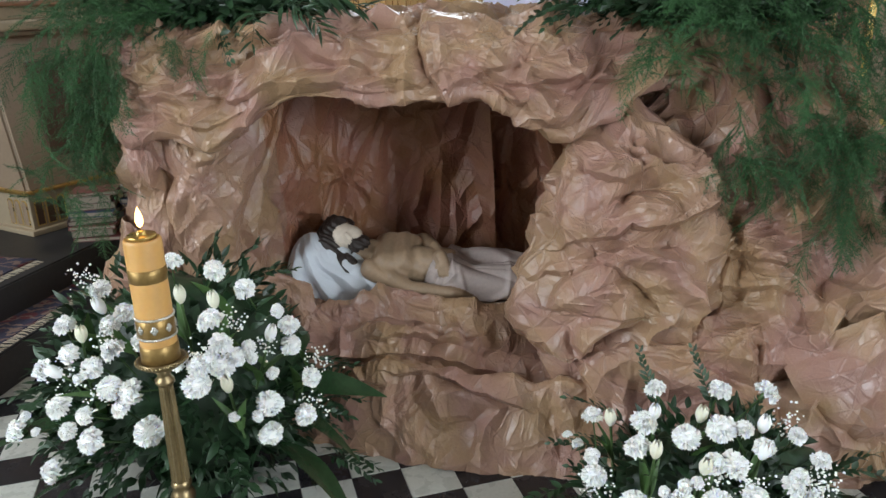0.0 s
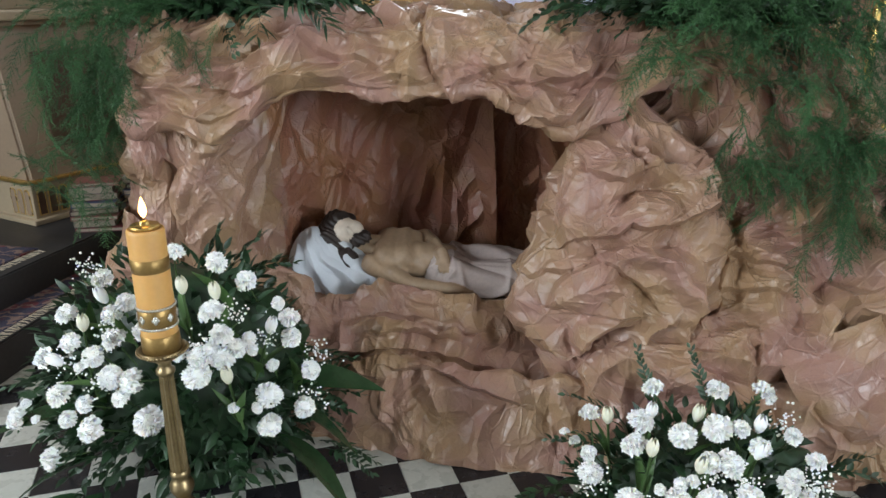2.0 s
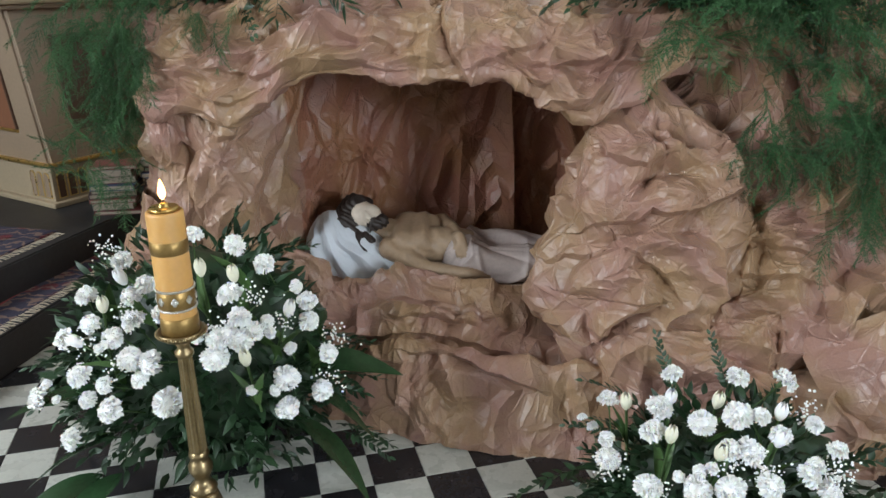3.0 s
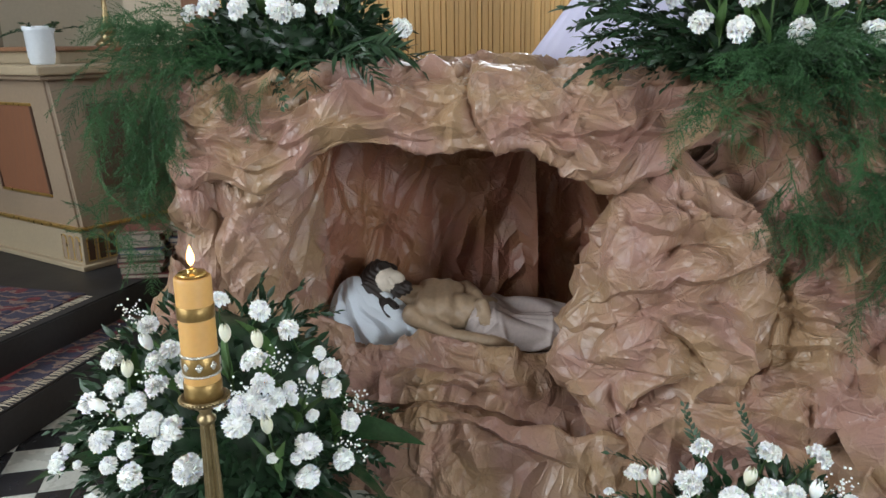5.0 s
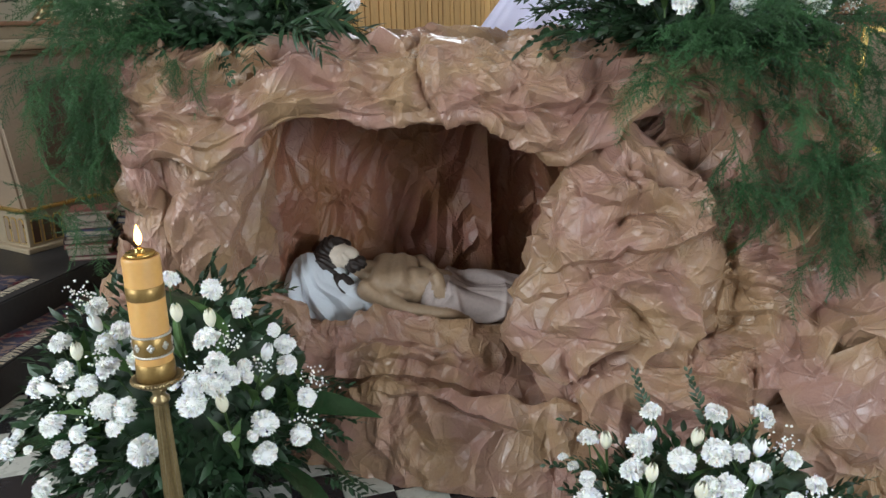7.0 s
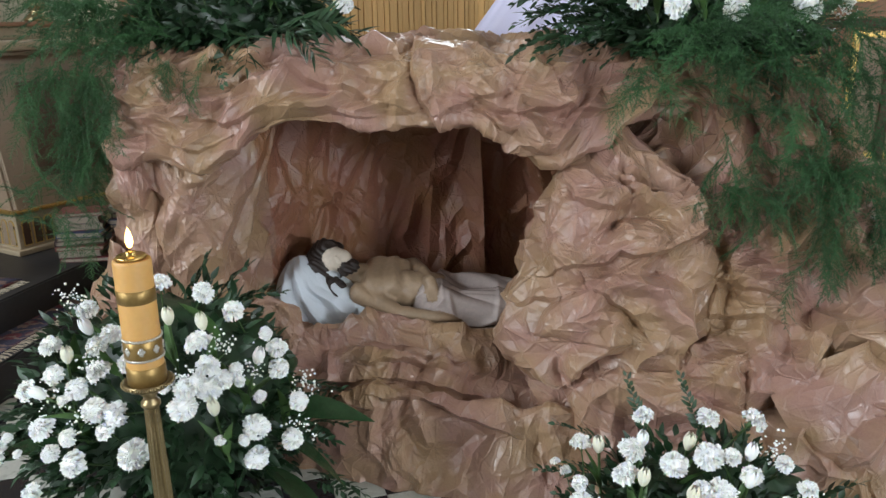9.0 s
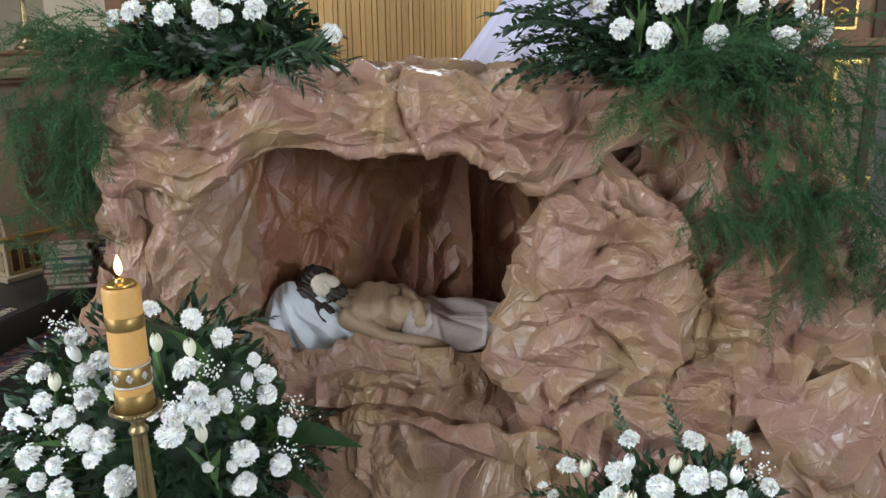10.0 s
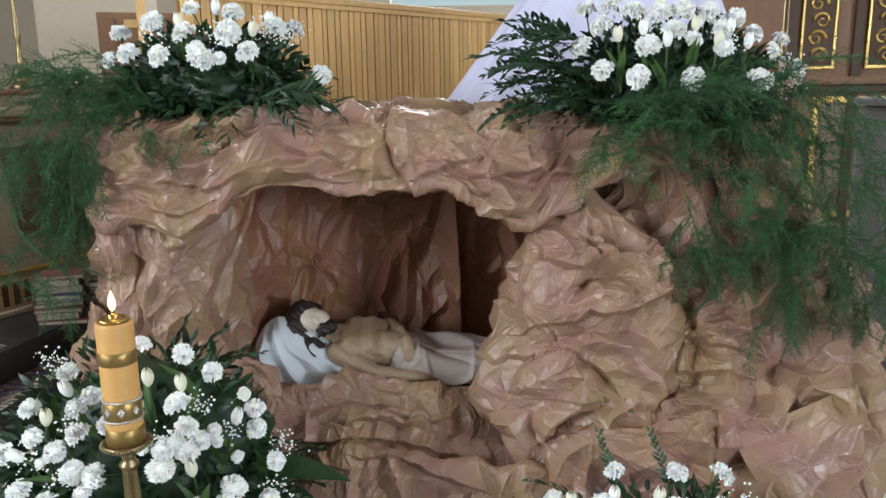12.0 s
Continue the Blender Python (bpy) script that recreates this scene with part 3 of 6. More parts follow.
def slat_screen():
    s = empty("pine_screen", "varnished pine slat screen with a top rail", "screen", SCREEN)
    part("backing", box(0, 0.022, 0, 2.52, 0.04, 1.985, 0), PINE_DARK, s, "darker backing between slats")
    me = {}
    r = random.Random(3)
    x, k = 0.003, 0
    while x < 2.47:
        w = (0.058, 0.030, 0.050, 0.034)[k % 4]
        if w not in me:
            bm = box(0, 0, 0.0, w, 0.022, 1.985, 0.005)
            me[w] = bpy.data.meshes.new("slat")
            bm.to_mesh(me[w])
            bm.free()
            me[w].materials.append(PINE)
        put("slat", me[w], s, pose(x, r.uniform(-0.003, 0.002), 0))
        x += w + 0.006
        k += 1
    part("top_rail", box(-0.01, -0.02, 1.985, 2.53, 0.06, 2.02, 0.006), PINE, s, "rounded pine top rail")
    part("cap_moulding", box(-0.01, -0.012, 1.96, 2.53, -0.0035, 1.985, 0.002), PINE, s)
    return s


slat_screen()
red = empty("wooden_panel", "reddish brown wooden door panel behind the flowers", "panel", pose(-1.98, 5.2, 0.0, 0, 0, 20))
part("board", box(0, 0, 0, 1.0, 0.05, 2.03, 0.006), REDWOOD, red)
for k in range(3):
    part("stile", box(0.02 + 0.34 * k, -0.02, 0.05, 0.10 + 0.34 * k, 0.0, 2.0, 0.004), REDWOOD, red)


post = empty("pine_post", "slim varnished pine post with a bracket", "post", pose(-1.29, 3.95, 0.0, 0, 0, 20))
part("shaft", box(0, 0, 0, 0.045, 0.045, 2.35, 0.004), PINE, post)
part("bracket", box(-0.06, -0.01, 1.84, 0.09, 0.06, 1.88, 0.004), PINE, post)


# carved wooden altar on the far side
def far_altar():
    a = empty("carved_altar", "brown wooden altarpiece with gilded carved panels", "altarpiece", pose(2.45, 6.3, 0.0, 0, 0, -12))
    part("body", box(0, 0, 0, 2.3, 0.5, 2.9, 0.01), REDWOOD, a)
    for k in range(3):
        x = 0.62 + 0.48 * k
        part("stile", box(x - 0.10, -0.05, 0, x - 0.03, 0, 2.9, 0.008), DARKWOOD, a)
        part("carved_panel_ground", box(x, -0.02, 1.62, x + 0.26, 0.001, 2.35, 0.006), DARKWOOD, a)
        for b in ((x, x + 0.26, 1.62, 1.645), (x, x + 0.26, 2.325, 2.35), (x, x + 0.02, 1.645, 2.325), (x + 0.24, x + 0.26, 1.645, 2.325)):
            part("panel_frame", box(b[0], -0.035, b[2], b[1], -0.019, b[3], 0.004), GILT, a)
        scroll = []
        for q in range(5):
            cz, sgn = 1.72 + 0.13 * q, 1 if q % 2 else -1
            t = np.linspace(0, 8.5, 30)
            rad = 0.075 * np.exp(-0.17 * t)
            scroll.append(tube(np.stack([x + 0.13 + sgn * (rad * np.cos(t) - 0.02), np.full(30, -0.028), cz + rad * np.sin(t)], -1), np.linspace(0.017, 0.006, 30), 6))
        put("gilt_scroll", raw_mesh("gilt_scroll", *join(scroll), GILT, True), a, label="gilded carved scrollwork")
    part("ledge", box(-0.05, -0.14, 1.50, 2.35, 0, 1.56, 0.01), REDWOOD, a)
    part("ledge", box(-0.02, -0.10, 1.44, 2.32, 0, 1.50, 0.01), DARKWOOD, a)
    for k in range(2):
        x = 0.80 + 0.62 * k
        part("lower_panel", box(x, -0.02, 0.5, x + 0.42, 0.001, 1.36, 0.006), BEIGE, a)
        for b in ((x - 0.05, x + 0.47, 0.45, 0.5), (x - 0.05, x + 0.47, 1.36, 1.41), (x - 0.05, x, 0.5, 1.36), (x + 0.42, x + 0.47, 0.5, 1.36)):
            part("panel_frame", box(b[0], -0.04, b[2], b[1], 0, b[3], 0.008), GILT, a)
    return a


far_altar()
pole = empty("processional_pole", "slim pale brass processional pole on a foot", "pole", pose(2.18, 4.55, 0.0))
put("staff", raw_mesh("staff", *lathe([(0, 0.03), (0.016, 0.03), (0.016, 1.1), (0.022, 1.11), (0.022, 1.14), (0.014, 1.15), (0.014, 2.4), (0, 2.4)], 20), BRASS, True), pole)
put("foot", raw_mesh("foot", *lathe([(0, 0), (0.16, 0), (0.16, 0.015), (0.05, 0.04), (0.02, 0.08), (0, 0.08)], 28), BRASS, True), pole)
drape = empty("kneeler", "grey cloth covered kneeler end", "kneeler", pose(2.36, 3.55, 0.0, 0, 0, 8))
part("post", box(0, 0, 0, 0.30, 0.4, 1.42, 0.03), GREYCLOTH, drape)
part("cap", box(-0.02, -0.02, 1.42, 0.32, 0.42, 1.46, 0.012), GREYCLOTH, drape)

# ---- the paper grotto ----
grotto = empty("paper_grotto", "rock grotto of crumpled brown kraft paper on the floor", "grotto", pose(0, 0, 0))


def row(z, xy):
    return [(x, y, z) for x, y in xy]


# the main folds of each sheet, as (height, width, line of x and z)
ROOF_LAPS = [(0.024, 0.080, [(-0.51, 1.41), (-0.46, 1.39), (-0.38, 1.36), (-0.27, 1.33), (-0.13, 1.28)]), (0.022, 0.060, [(-0.77, 1.24), (-0.71, 1.23), (-0.66, 1.22), (-0.58, 1.26), (-0.52, 1.28)]), (0.030, 0.090, [(-0.03, 1.47), (-0.03, 1.36), (-0.01, 1.28), (0.05, 1.22)]), (0.022, 0.060, [(0.05, 1.25), (0.15, 1.28), (0.22, 1.30), (0.28, 1.32), (0.31, 1.35)]), (0.030, 0.070, [(0.17, 1.27), (0.31, 1.25), (0.46, 1.26), (0.60, 1.25)]), (0.020, 0.050, [(0.41, 1.44), (0.44, 1.38), (0.45, 1.36)]), (0.018, 0.060, [(-0.93, 1.21), (-0.84, 1.15), (-0.75, 1.14), (-0.65, 1.18)]), (0.020, 0.070, [(-0.37, 1.44), (-0.26, 1.37), (-0.13, 1.35)]), (0.016, 0.050, [(-0.43, 1.28), (-0.29, 1.26), (-0.18, 1.24)])]
ROOF_RIDGES = [(-0.016, 0.030, [(-0.51, 1.20), (-0.45, 1.24), (-0.32, 1.24), (-0.25, 1.25)]), (0.016, 0.030, [(-0.65, 1.24), (-0.63, 1.31), (-0.56, 1.36)]), (0.024, 0.025, [(0.02, 1.39), (0.03, 1.31), (0.05, 1.24)]), (0.018, 0.030, [(-0.10, 1.33), (-0.09, 1.20)]), (-0.014, 0.025, [(-0.14, 1.32), (-0.13, 1.21)]), (0.024, 0.035, [(0.36, 1.43), (0.35, 1.37), (0.31, 1.31)]), (-0.020, 0.040, [(0.32, 1.23), (0.50, 1.23), (0.62, 1.22)]), (0.020, 0.040, [(-0.47, 1.47), (-0.47, 1.40), (-0.37, 1.42), (-0.29, 1.47)]), (0.014, 0.030, [(0.12, 1.42), (0.19, 1.36), (0.16, 1.30)]), (0.014, 0.030, [(-0.81, 1.37), (-0.73, 1.30), (-0.65, 1.31)])]
BAG_LAPS = [(0.030, 0.090, [(0.50, 1.00), (0.52, 0.95), (0.55, 0.94), (0.62, 0.94), (0.68, 0.96)]), (0.045, 0.140, [(0.46, 0.74), (0.51, 0.76), (0.59, 0.77), (0.63, 0.80), (0.74, 0.79), (0.86, 0.83), (0.91, 0.87)]), (0.014, 0.050, [(0.36, 0.52), (0.52, 0.52), (0.68, 0.51)]), (0.040, 0.090, [(0.72, 0.42), (0.79, 0.46), (0.85, 0.54), (0.93, 0.58)]), (0.030, 0.070, [(0.53, 0.71), (0.61, 0.65), (0.68, 0.60), (0.71, 0.55)]), (0.020, 0.060, [(0.31, 0.61), (0.41, 0.65), (0.48, 0.67)])]
BAG_RIDGES = [(0.022, 0.030, [(0.68, 0.96), (0.68, 1.00), (0.70, 1.08)]), (0.034, 0.050, [(0.50, 1.00), (0.47, 0.86), (0.46, 0.74)]), (0.014, 0.030, [(0.67, 0.90), (0.69, 0.84), (0.64, 0.80)]), (0.030, 0.040, [(0.50, 0.73), (0.63, 0.72), (0.76, 0.69), (0.85, 0.67)]), (0.020, 0.030, [(0.63, 0.61), (0.66, 0.54), (0.72, 0.49)]), (0.026, 0.040, [(0.85, 0.55), (0.80, 0.43), (0.89, 0.40)]), (-0.020, 0.040, [(0.38, 0.75), (0.44, 0.67), (0.47, 0.55)]), (0.016, 0.030, [(0.76, 0.67), (0.80, 0.59), (0.85, 0.55)]), (-0.018, 0.040, [(0.55, 1.11), (0.60, 1.05), (0.70, 1.03)])]
ROCK_LAPS = [(0.030, 0.080, [(0.90, 0.55), (0.97, 0.58), (1.15, 0.57)]), (0.030, 0.070, [(0.97, 0.45), (1.05, 0.43), (1.03, 0.35)]), (0.030, 0.070, [(0.89, 0.66), (0.98, 0.69), (1.09, 0.67), (1.21, 0.64)]), (0.025, 0.070, [(0.42, 0.38), (0.48, 0.27), (0.50, 0.14)])]
ROCK_RIDGES = [(0.035, 0.060, [(1.09, 0.57), (1.07, 0.38), (1.04, 0.29)]), (0.020, 0.030, [(0.96, 0.43), (1.00, 0.37), (1.00, 0.29)]), (-0.045, 0.060, [(1.15, 0.36), (1.24, 0.28), (1.19, 0.16)]), (-0.035, 0.050, [(1.14, 0.56), (1.18, 0.52), (1.25, 0.52), (1.31, 0.64)]), (0.030, 0.050, [(1.17, 0.39), (1.25, 0.46), (1.32, 0.57)]), (0.030, 0.050, [(0.91, 0.72), (0.98, 0.79), (1.11, 0.83)]), (-0.050, 0.050, [(0.88, 0.92), (0.91, 0.72), (0.92, 0.60)]), (-0.030, 0.040, [(0.31, 0.38), (0.35, 0.23), (0.40, 0.05)]), (0.025, 0.040, [(0.57, 0.42), (0.61, 0.32), (0.60, 0.19)])]
LEDGE_FOLDS = [(-0.018, 0.030, [(-0.14, 0.32), (-0.16, 0.22), (-0.17, 0.08), (-0.18, 0.03)]), (0.014, 0.030, [(-0.13, 0.30), (-0.12, 0.17), (-0.11, 0.13)]), (0.010, 0.040, [(-0.03, 0.27), (-0.01, 0.16), (0.02, 0.03)]), (0.005, 0.050, [(0.16, 0.26), (0.17, 0.01)]), (-0.020, 0.050, [(0.31, 0.24), (0.37, 0.16), (0.39, 0.06)]), (0.012, 0.050, [(-0.27, 0.32), (-0.32, 0.18), (-0.29, 0.08)]), (0.018, 0.040, [(-0.04, 0.29), (-0.08, 0.19), (-0.12, 0.11), (-0.11, 0.02)])]
BED_FOLDS = [(0.022, 0.050, [(-0.23, 0.35), (-0.20, 0.40), (-0.17, 0.48)]), (0.020, 0.050, [(0.01, 0.32), (0.12, 0.45)]), (0.015, 0.040, [(0.12, 0.45), (0.23, 0.35)]), (-0.018, 0.060, [(-0.10, 0.42), (0.01, 0.32)]), (0.020, 0.040, [(-0.52, 0.54), (-0.50, 0.44), (-0.48, 0.38)]), (-0.015, 0.040, [(-0.43, 0.50), (-0.40, 0.41)])]
ROLL_LAPS = [(0.034, 0.060, [(-0.22, 0.38), (-0.10, 0.39), (0.03, 0.35), (0.13, 0.32)]), (0.038, 0.060, [(-0.16, 0.32), (-0.02, 0.31), (0.08, 0.27), (0.27, 0.21)]), (0.030, 0.050, [(-0.53, 0.31), (-0.36, 0.32), (-0.22, 0.29)])]
PILLAR_FOLDS = [(0.030, 0.060, [(-0.80, 1.07), (-0.86, 0.95), (-0.90, 0.83), (-0.92, 0.71)]), (0.020, 0.040, [(-0.80, 1.07), (-0.75, 0.95), (-0.72, 0.85)]), (-0.022, 0.050, [(-0.97, 1.01), (-0.92, 0.92), (-0.89, 0.89)]), (0.022, 0.050, [(-1.05, 1.06), (-0.97, 1.00), (-0.98, 0.87)]), (0.016, 0.040, [(-1.06, 0.92), (-1.03, 0.81), (-1.05, 0.71)])]
LINING_FOLDS = [(0.020, 0.080, [(-0.59, 0.95), (-0.50, 0.75), (-0.54, 0.54)]), (0.020, 0.070, [(-0.39, 0.99), (-0.35, 0.77), (-0.26, 0.59)]), (-0.020, 0.080, [(-0.24, 1.02), (-0.18, 0.85), (-0.20, 0.67)]), (0.022, 0.080, [(-0.00, 0.80), (-0.10, 0.70), (-0.17, 0.54)]), (0.016, 0.070, [(0.09, 0.97), (-0.00, 0.82)]), (-0.018, 0.070, [(-0.68, 1.00), (-0.65, 0.80), (-0.58, 0.65)])]
# Lining and recess: the niche's shade is painted in by a darker, redder paper.
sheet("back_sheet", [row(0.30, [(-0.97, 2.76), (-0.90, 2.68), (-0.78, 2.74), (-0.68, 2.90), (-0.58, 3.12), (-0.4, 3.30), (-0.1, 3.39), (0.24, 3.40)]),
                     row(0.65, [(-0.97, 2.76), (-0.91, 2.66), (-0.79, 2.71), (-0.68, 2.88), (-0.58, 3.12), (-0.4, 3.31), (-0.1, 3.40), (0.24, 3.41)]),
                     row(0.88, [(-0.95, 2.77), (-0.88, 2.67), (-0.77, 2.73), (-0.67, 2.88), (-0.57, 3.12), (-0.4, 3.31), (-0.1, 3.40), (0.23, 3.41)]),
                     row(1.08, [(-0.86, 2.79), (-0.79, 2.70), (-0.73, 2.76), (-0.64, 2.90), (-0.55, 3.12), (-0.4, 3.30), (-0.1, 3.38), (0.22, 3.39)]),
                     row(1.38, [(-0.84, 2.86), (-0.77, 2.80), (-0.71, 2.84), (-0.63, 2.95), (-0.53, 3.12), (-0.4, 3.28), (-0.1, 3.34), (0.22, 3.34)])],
      11, grotto, "paper lining at the back with shade put into its colour", amp=0.8, size=1.0, stretch=(0.8, 1.4), mat=SHADED_PAPER, step=0.006, ridges=LINING_FOLDS + PILLAR_FOLDS[:2], turned=-0.62)
sheet("recess_sheet", [row(z, [(0.10, 3.52), (0.32, 3.56), (0.6, 3.52), (0.82, 3.30), (0.9, 2.95)]) for z in (0.28, 0.65, 1.0, 1.38)], 23, grotto, "deep paper recess with shade put into its colour", amp=0.8, size=1.0, stretch=(0.8, 1.4), mat=SHADED_PAPER, step=0.008)
sheet("left_pillar", [row(0.0, [(-1.20, 3.5), (-1.22, 2.92), (-1.15, 2.74), (-1.0, 2.70), (-0.86, 2.76), (-0.8, 2.95)]),
                      row(0.5, [(-1.12, 3.5), (-1.15, 2.92), (-1.10, 2.74), (-0.97, 2.70), (-0.86, 2.77), (-0.8, 2.95)]),
                      row(0.85, [(-1.08, 3.5), (-1.12, 2.92), (-1.07, 2.73), (-0.96, 2.69), (-0.84, 2.76), (-0.78, 2.95)]),
                      row(1.02, [(-1.08, 3.5), (-1.11, 2.90), (-1.06, 2.70), (-0.95, 2.66), (-0.82, 2.74), (-0.76, 2.95)]),
                      row(1.25, [(-1.08, 3.5), (-1.08, 2.98), (-1.02, 2.82), (-0.95, 2.78), (-0.82, 2.82), (-0.76, 2.95)])],
      31, grotto, "creased paper pillar", amp=1.05, size=0.9, stretch=(0.85, 1.3), ridges=PILLAR_FOLDS)
sheet("left_skirt", [[(-1.55, 3.2, 0), (-1.42, 2.72, 0), (-1.2, 2.58, 0), (-0.95, 2.56, 0)], [(-1.40, 3.2, 0.3), (-1.33, 2.76, 0.3), (-1.18, 2.64, 0.3), (-0.98, 2.62, 0.3)],
                     [(-1.30, 3.2, 0.56), (-1.25, 2.80, 0.56), (-1.16, 2.69, 0.56), (-1.02, 2.67, 0.52)], [(-1.15, 3.1, 0.80), (-1.14, 2.85, 0.80), (-1.12, 2.75, 0.80), (-1.07, 2.72, 0.76)]],
      37, grotto, "flared lower paper edge", amp=0.8, size=0.7)
sheet("lintel", [[(-1.02, 3.4, 1.34), (-0.95, 3.3, 1.34), (-0.6, 3.3, 1.34), (-0.2, 3.4, 1.36), (0.2, 3.5, 1.37), (0.5, 3.55, 1.36), (0.8, 3.3, 1.34), (0.95, 3.2, 1.34)],
                 [(-1.09, 3.3, 1.15), (-1.07, 2.92, 1.13), (-0.95, 2.83, 1.14), (-0.78, 2.83, 1.12), (-0.52, 2.83, 1.25), (-0.1, 2.85, 1.26), (0.16, 2.84, 1.26), (0.30, 2.83, 1.17), (0.42, 2.83, 1.14), (0.64, 2.86, 1.22), (0.95, 2.95, 1.24)],
                 [(-1.11, 3.4, 1.12), (-1.10, 2.85, 1.10), (-1.0, 2.655, 1.10), (-0.88, 2.655, 1.09), (-0.77, 2.655, 1.07), (-0.64, 2.655, 1.12), (-0.50, 2.655, 1.19), (-0.3, 2.655, 1.205), (-0.1, 2.655, 1.19), (0.06, 2.655, 1.215), (0.19, 2.655, 1.19), (0.27, 2.655, 1.115), (0.40, 2.655, 1.075), (0.52, 2.655, 1.095), (0.66, 2.76, 1.18), (0.95, 2.88, 1.22)],
                 [(-1.12, 3.4, 1.24), (-1.10, 2.84, 1.23), (-1.0, 2.70, 1.23), (-0.8, 2.655, 1.21), (-0.5, 2.65, 1.28), (-0.1, 2.65, 1.30), (0.2, 2.66, 1.29), (0.42, 2.66, 1.22), (0.66, 2.71, 1.27), (0.98, 2.85, 1.27)],
                 [(-1.11, 3.4, 1.36), (-1.08, 2.86, 1.35), (-0.98, 2.74, 1.36), (-0.8, 2.70, 1.36), (-0.5, 2.71, 1.39), (-0.1, 2.72, 1.41), (0.2, 2.72, 1.41), (0.45, 2.73, 1.38), (0.7, 2.76, 1.36), (1.0, 2.88, 1.31)],
                 [(-1.08, 3.4, 1.44), (-1.05, 2.96, 1.43), (-0.96, 2.86, 1.445), (-0.8, 2.84, 1.455), (-0.5, 2.85, 1.465), (-0.1, 2.86, 1.48), (0.2, 2.86, 1.48), (0.45, 2.86, 1.465), (0.7, 2.86, 1.435), (1.0, 2.95, 1.37)],
                 [(-1.06, 3.55, 1.44), (-1.0, 3.55, 1.44), (-0.8, 3.55, 1.44), (-0.5, 3.55, 1.44), (0.0, 3.55, 1.44), (0.5, 3.55, 1.43), (1.0, 3.5, 1.40)]],
      47, grotto, "overhanging crumpled paper roof of the grotto", amp=1.05, size=0.8, stretch=(1.15, 0.9), ridges=ROOF_RIDGES, laps=ROOF_LAPS)
sheet("boulder_base", [row(0.0, [(0.40, 2.75), (0.36, 2.42), (0.6, 2.28), (1.0, 2.22), (1.4, 2.22), (1.58, 2.4), (1.6, 3.0)]),
                       row(0.3, [(0.42, 2.80), (0.38, 2.50), (0.62, 2.37), (1.0, 2.31), (1.42, 2.29), (1.64, 2.45), (1.64, 3.1)]),
                       row(0.6, [(0.46, 2.90), (0.44, 2.70), (0.66, 2.60), (1.0, 2.52), (1.45, 2.43), (1.66, 2.55), (1.64, 3.1)]),
                       row(0.9, [(0.56, 3.0), (0.58, 2.84), (0.76, 2.76), (1.05, 2.64), (1.42, 2.53), (1.59, 2.62), (1.55, 3.2)]),
                       row(1.15, [(0.68, 3.0), (0.68, 2.95), (0.82, 2.89), (1.05, 2.76), (1.3, 2.64), (1.43, 2.72), (1.4, 3.2)]),
                       row(1.37, [(0.74, 3.1), (0.76, 2.96), (0.86, 2.90), (1.05, 2.86), (1.2, 2.86), (1.28, 2.92), (1.26, 3.3)]),
                       row(1.42, [(0.76, 3.5), (0.82, 3.5), (0.9, 3.5), (1.05, 3.5), (1.15, 3.5), (1.2, 3.5), (1.24, 3.55)])],
      59, grotto, "crumpled paper boulder", amp=1.55, size=0.9, ridges=ROCK_RIDGES, laps=ROCK_LAPS, tip=0.6)
sheet("boulder_front", [[(0.50, 2.66, 0.44), (0.37, 2.55, 0.37), (0.42, 2.46, 0.34), (0.55, 2.45, 0.40), (0.72, 2.47, 0.44), (0.84, 2.53, 0.46)],
                        [(0.38, 2.88, 0.46), (0.26, 2.62, 0.43), (0.36, 2.48, 0.41), (0.55, 2.43, 0.46), (0.80, 2.43, 0.50), (0.94, 2.50, 0.53), (0.98, 2.60, 0.54)],
                        [(0.38, 2.95, 0.60), (0.285, 2.66, 0.62), (0.40, 2.50, 0.60), (0.62, 2.45, 0.60), (0.84, 2.45, 0.62), (0.95, 2.50, 0.64), (1.0, 2.62, 0.65)],
                        [(0.44, 2.95, 0.78), (0.355, 2.70, 0.78), (0.46, 2.55, 0.77), (0.66, 2.51, 0.76), (0.84, 2.50, 0.76), (0.96, 2.55, 0.78), (1.0, 2.70, 0.79)],
                        [(0.52, 2.95, 0.93), (0.43, 2.74, 0.94), (0.53, 2.61, 0.93), (0.70, 2.57, 0.92), (0.84, 2.57, 0.92), (0.95, 2.62, 0.93), (0.99, 2.78, 0.93)],
                        [(0.60, 2.95, 1.08), (0.515, 2.78, 1.09), (0.58, 2.68, 1.08), (0.69, 2.66, 1.06), (0.77, 2.67, 1.05), (0.84, 2.72, 1.04), (0.88, 2.84, 1.03)],
                        [(0.67, 2.95, 1.19), (0.61, 2.83, 1.20), (0.63, 2.78, 1.205), (0.65, 2.77, 1.20), (0.67, 2.78, 1.19), (0.70, 2.84, 1.17)]],
      71, grotto, "large draped paper boulder sheet", amp=1.15, size=0.9, ridges=BAG_RIDGES, laps=BAG_LAPS, tip=0.3)
sheet("corner_sheet", [[(1.28, 2.27, 0.09), (1.45, 2.22, 0.06), (1.57, 2.34, 0.07)], [(1.18, 2.27, 0.23), (1.40, 2.20, 0.20), (1.64, 2.36, 0.24)],
                       [(1.10, 2.30, 0.36), (1.36, 2.27, 0.38), (1.66, 2.42, 0.42)], [(1.10, 2.37, 0.43), (1.36, 2.36, 0.52), (1.65, 2.52, 0.60)]],
      83, grotto, "smoother satin paper flap", amp=0.7, size=0.9)
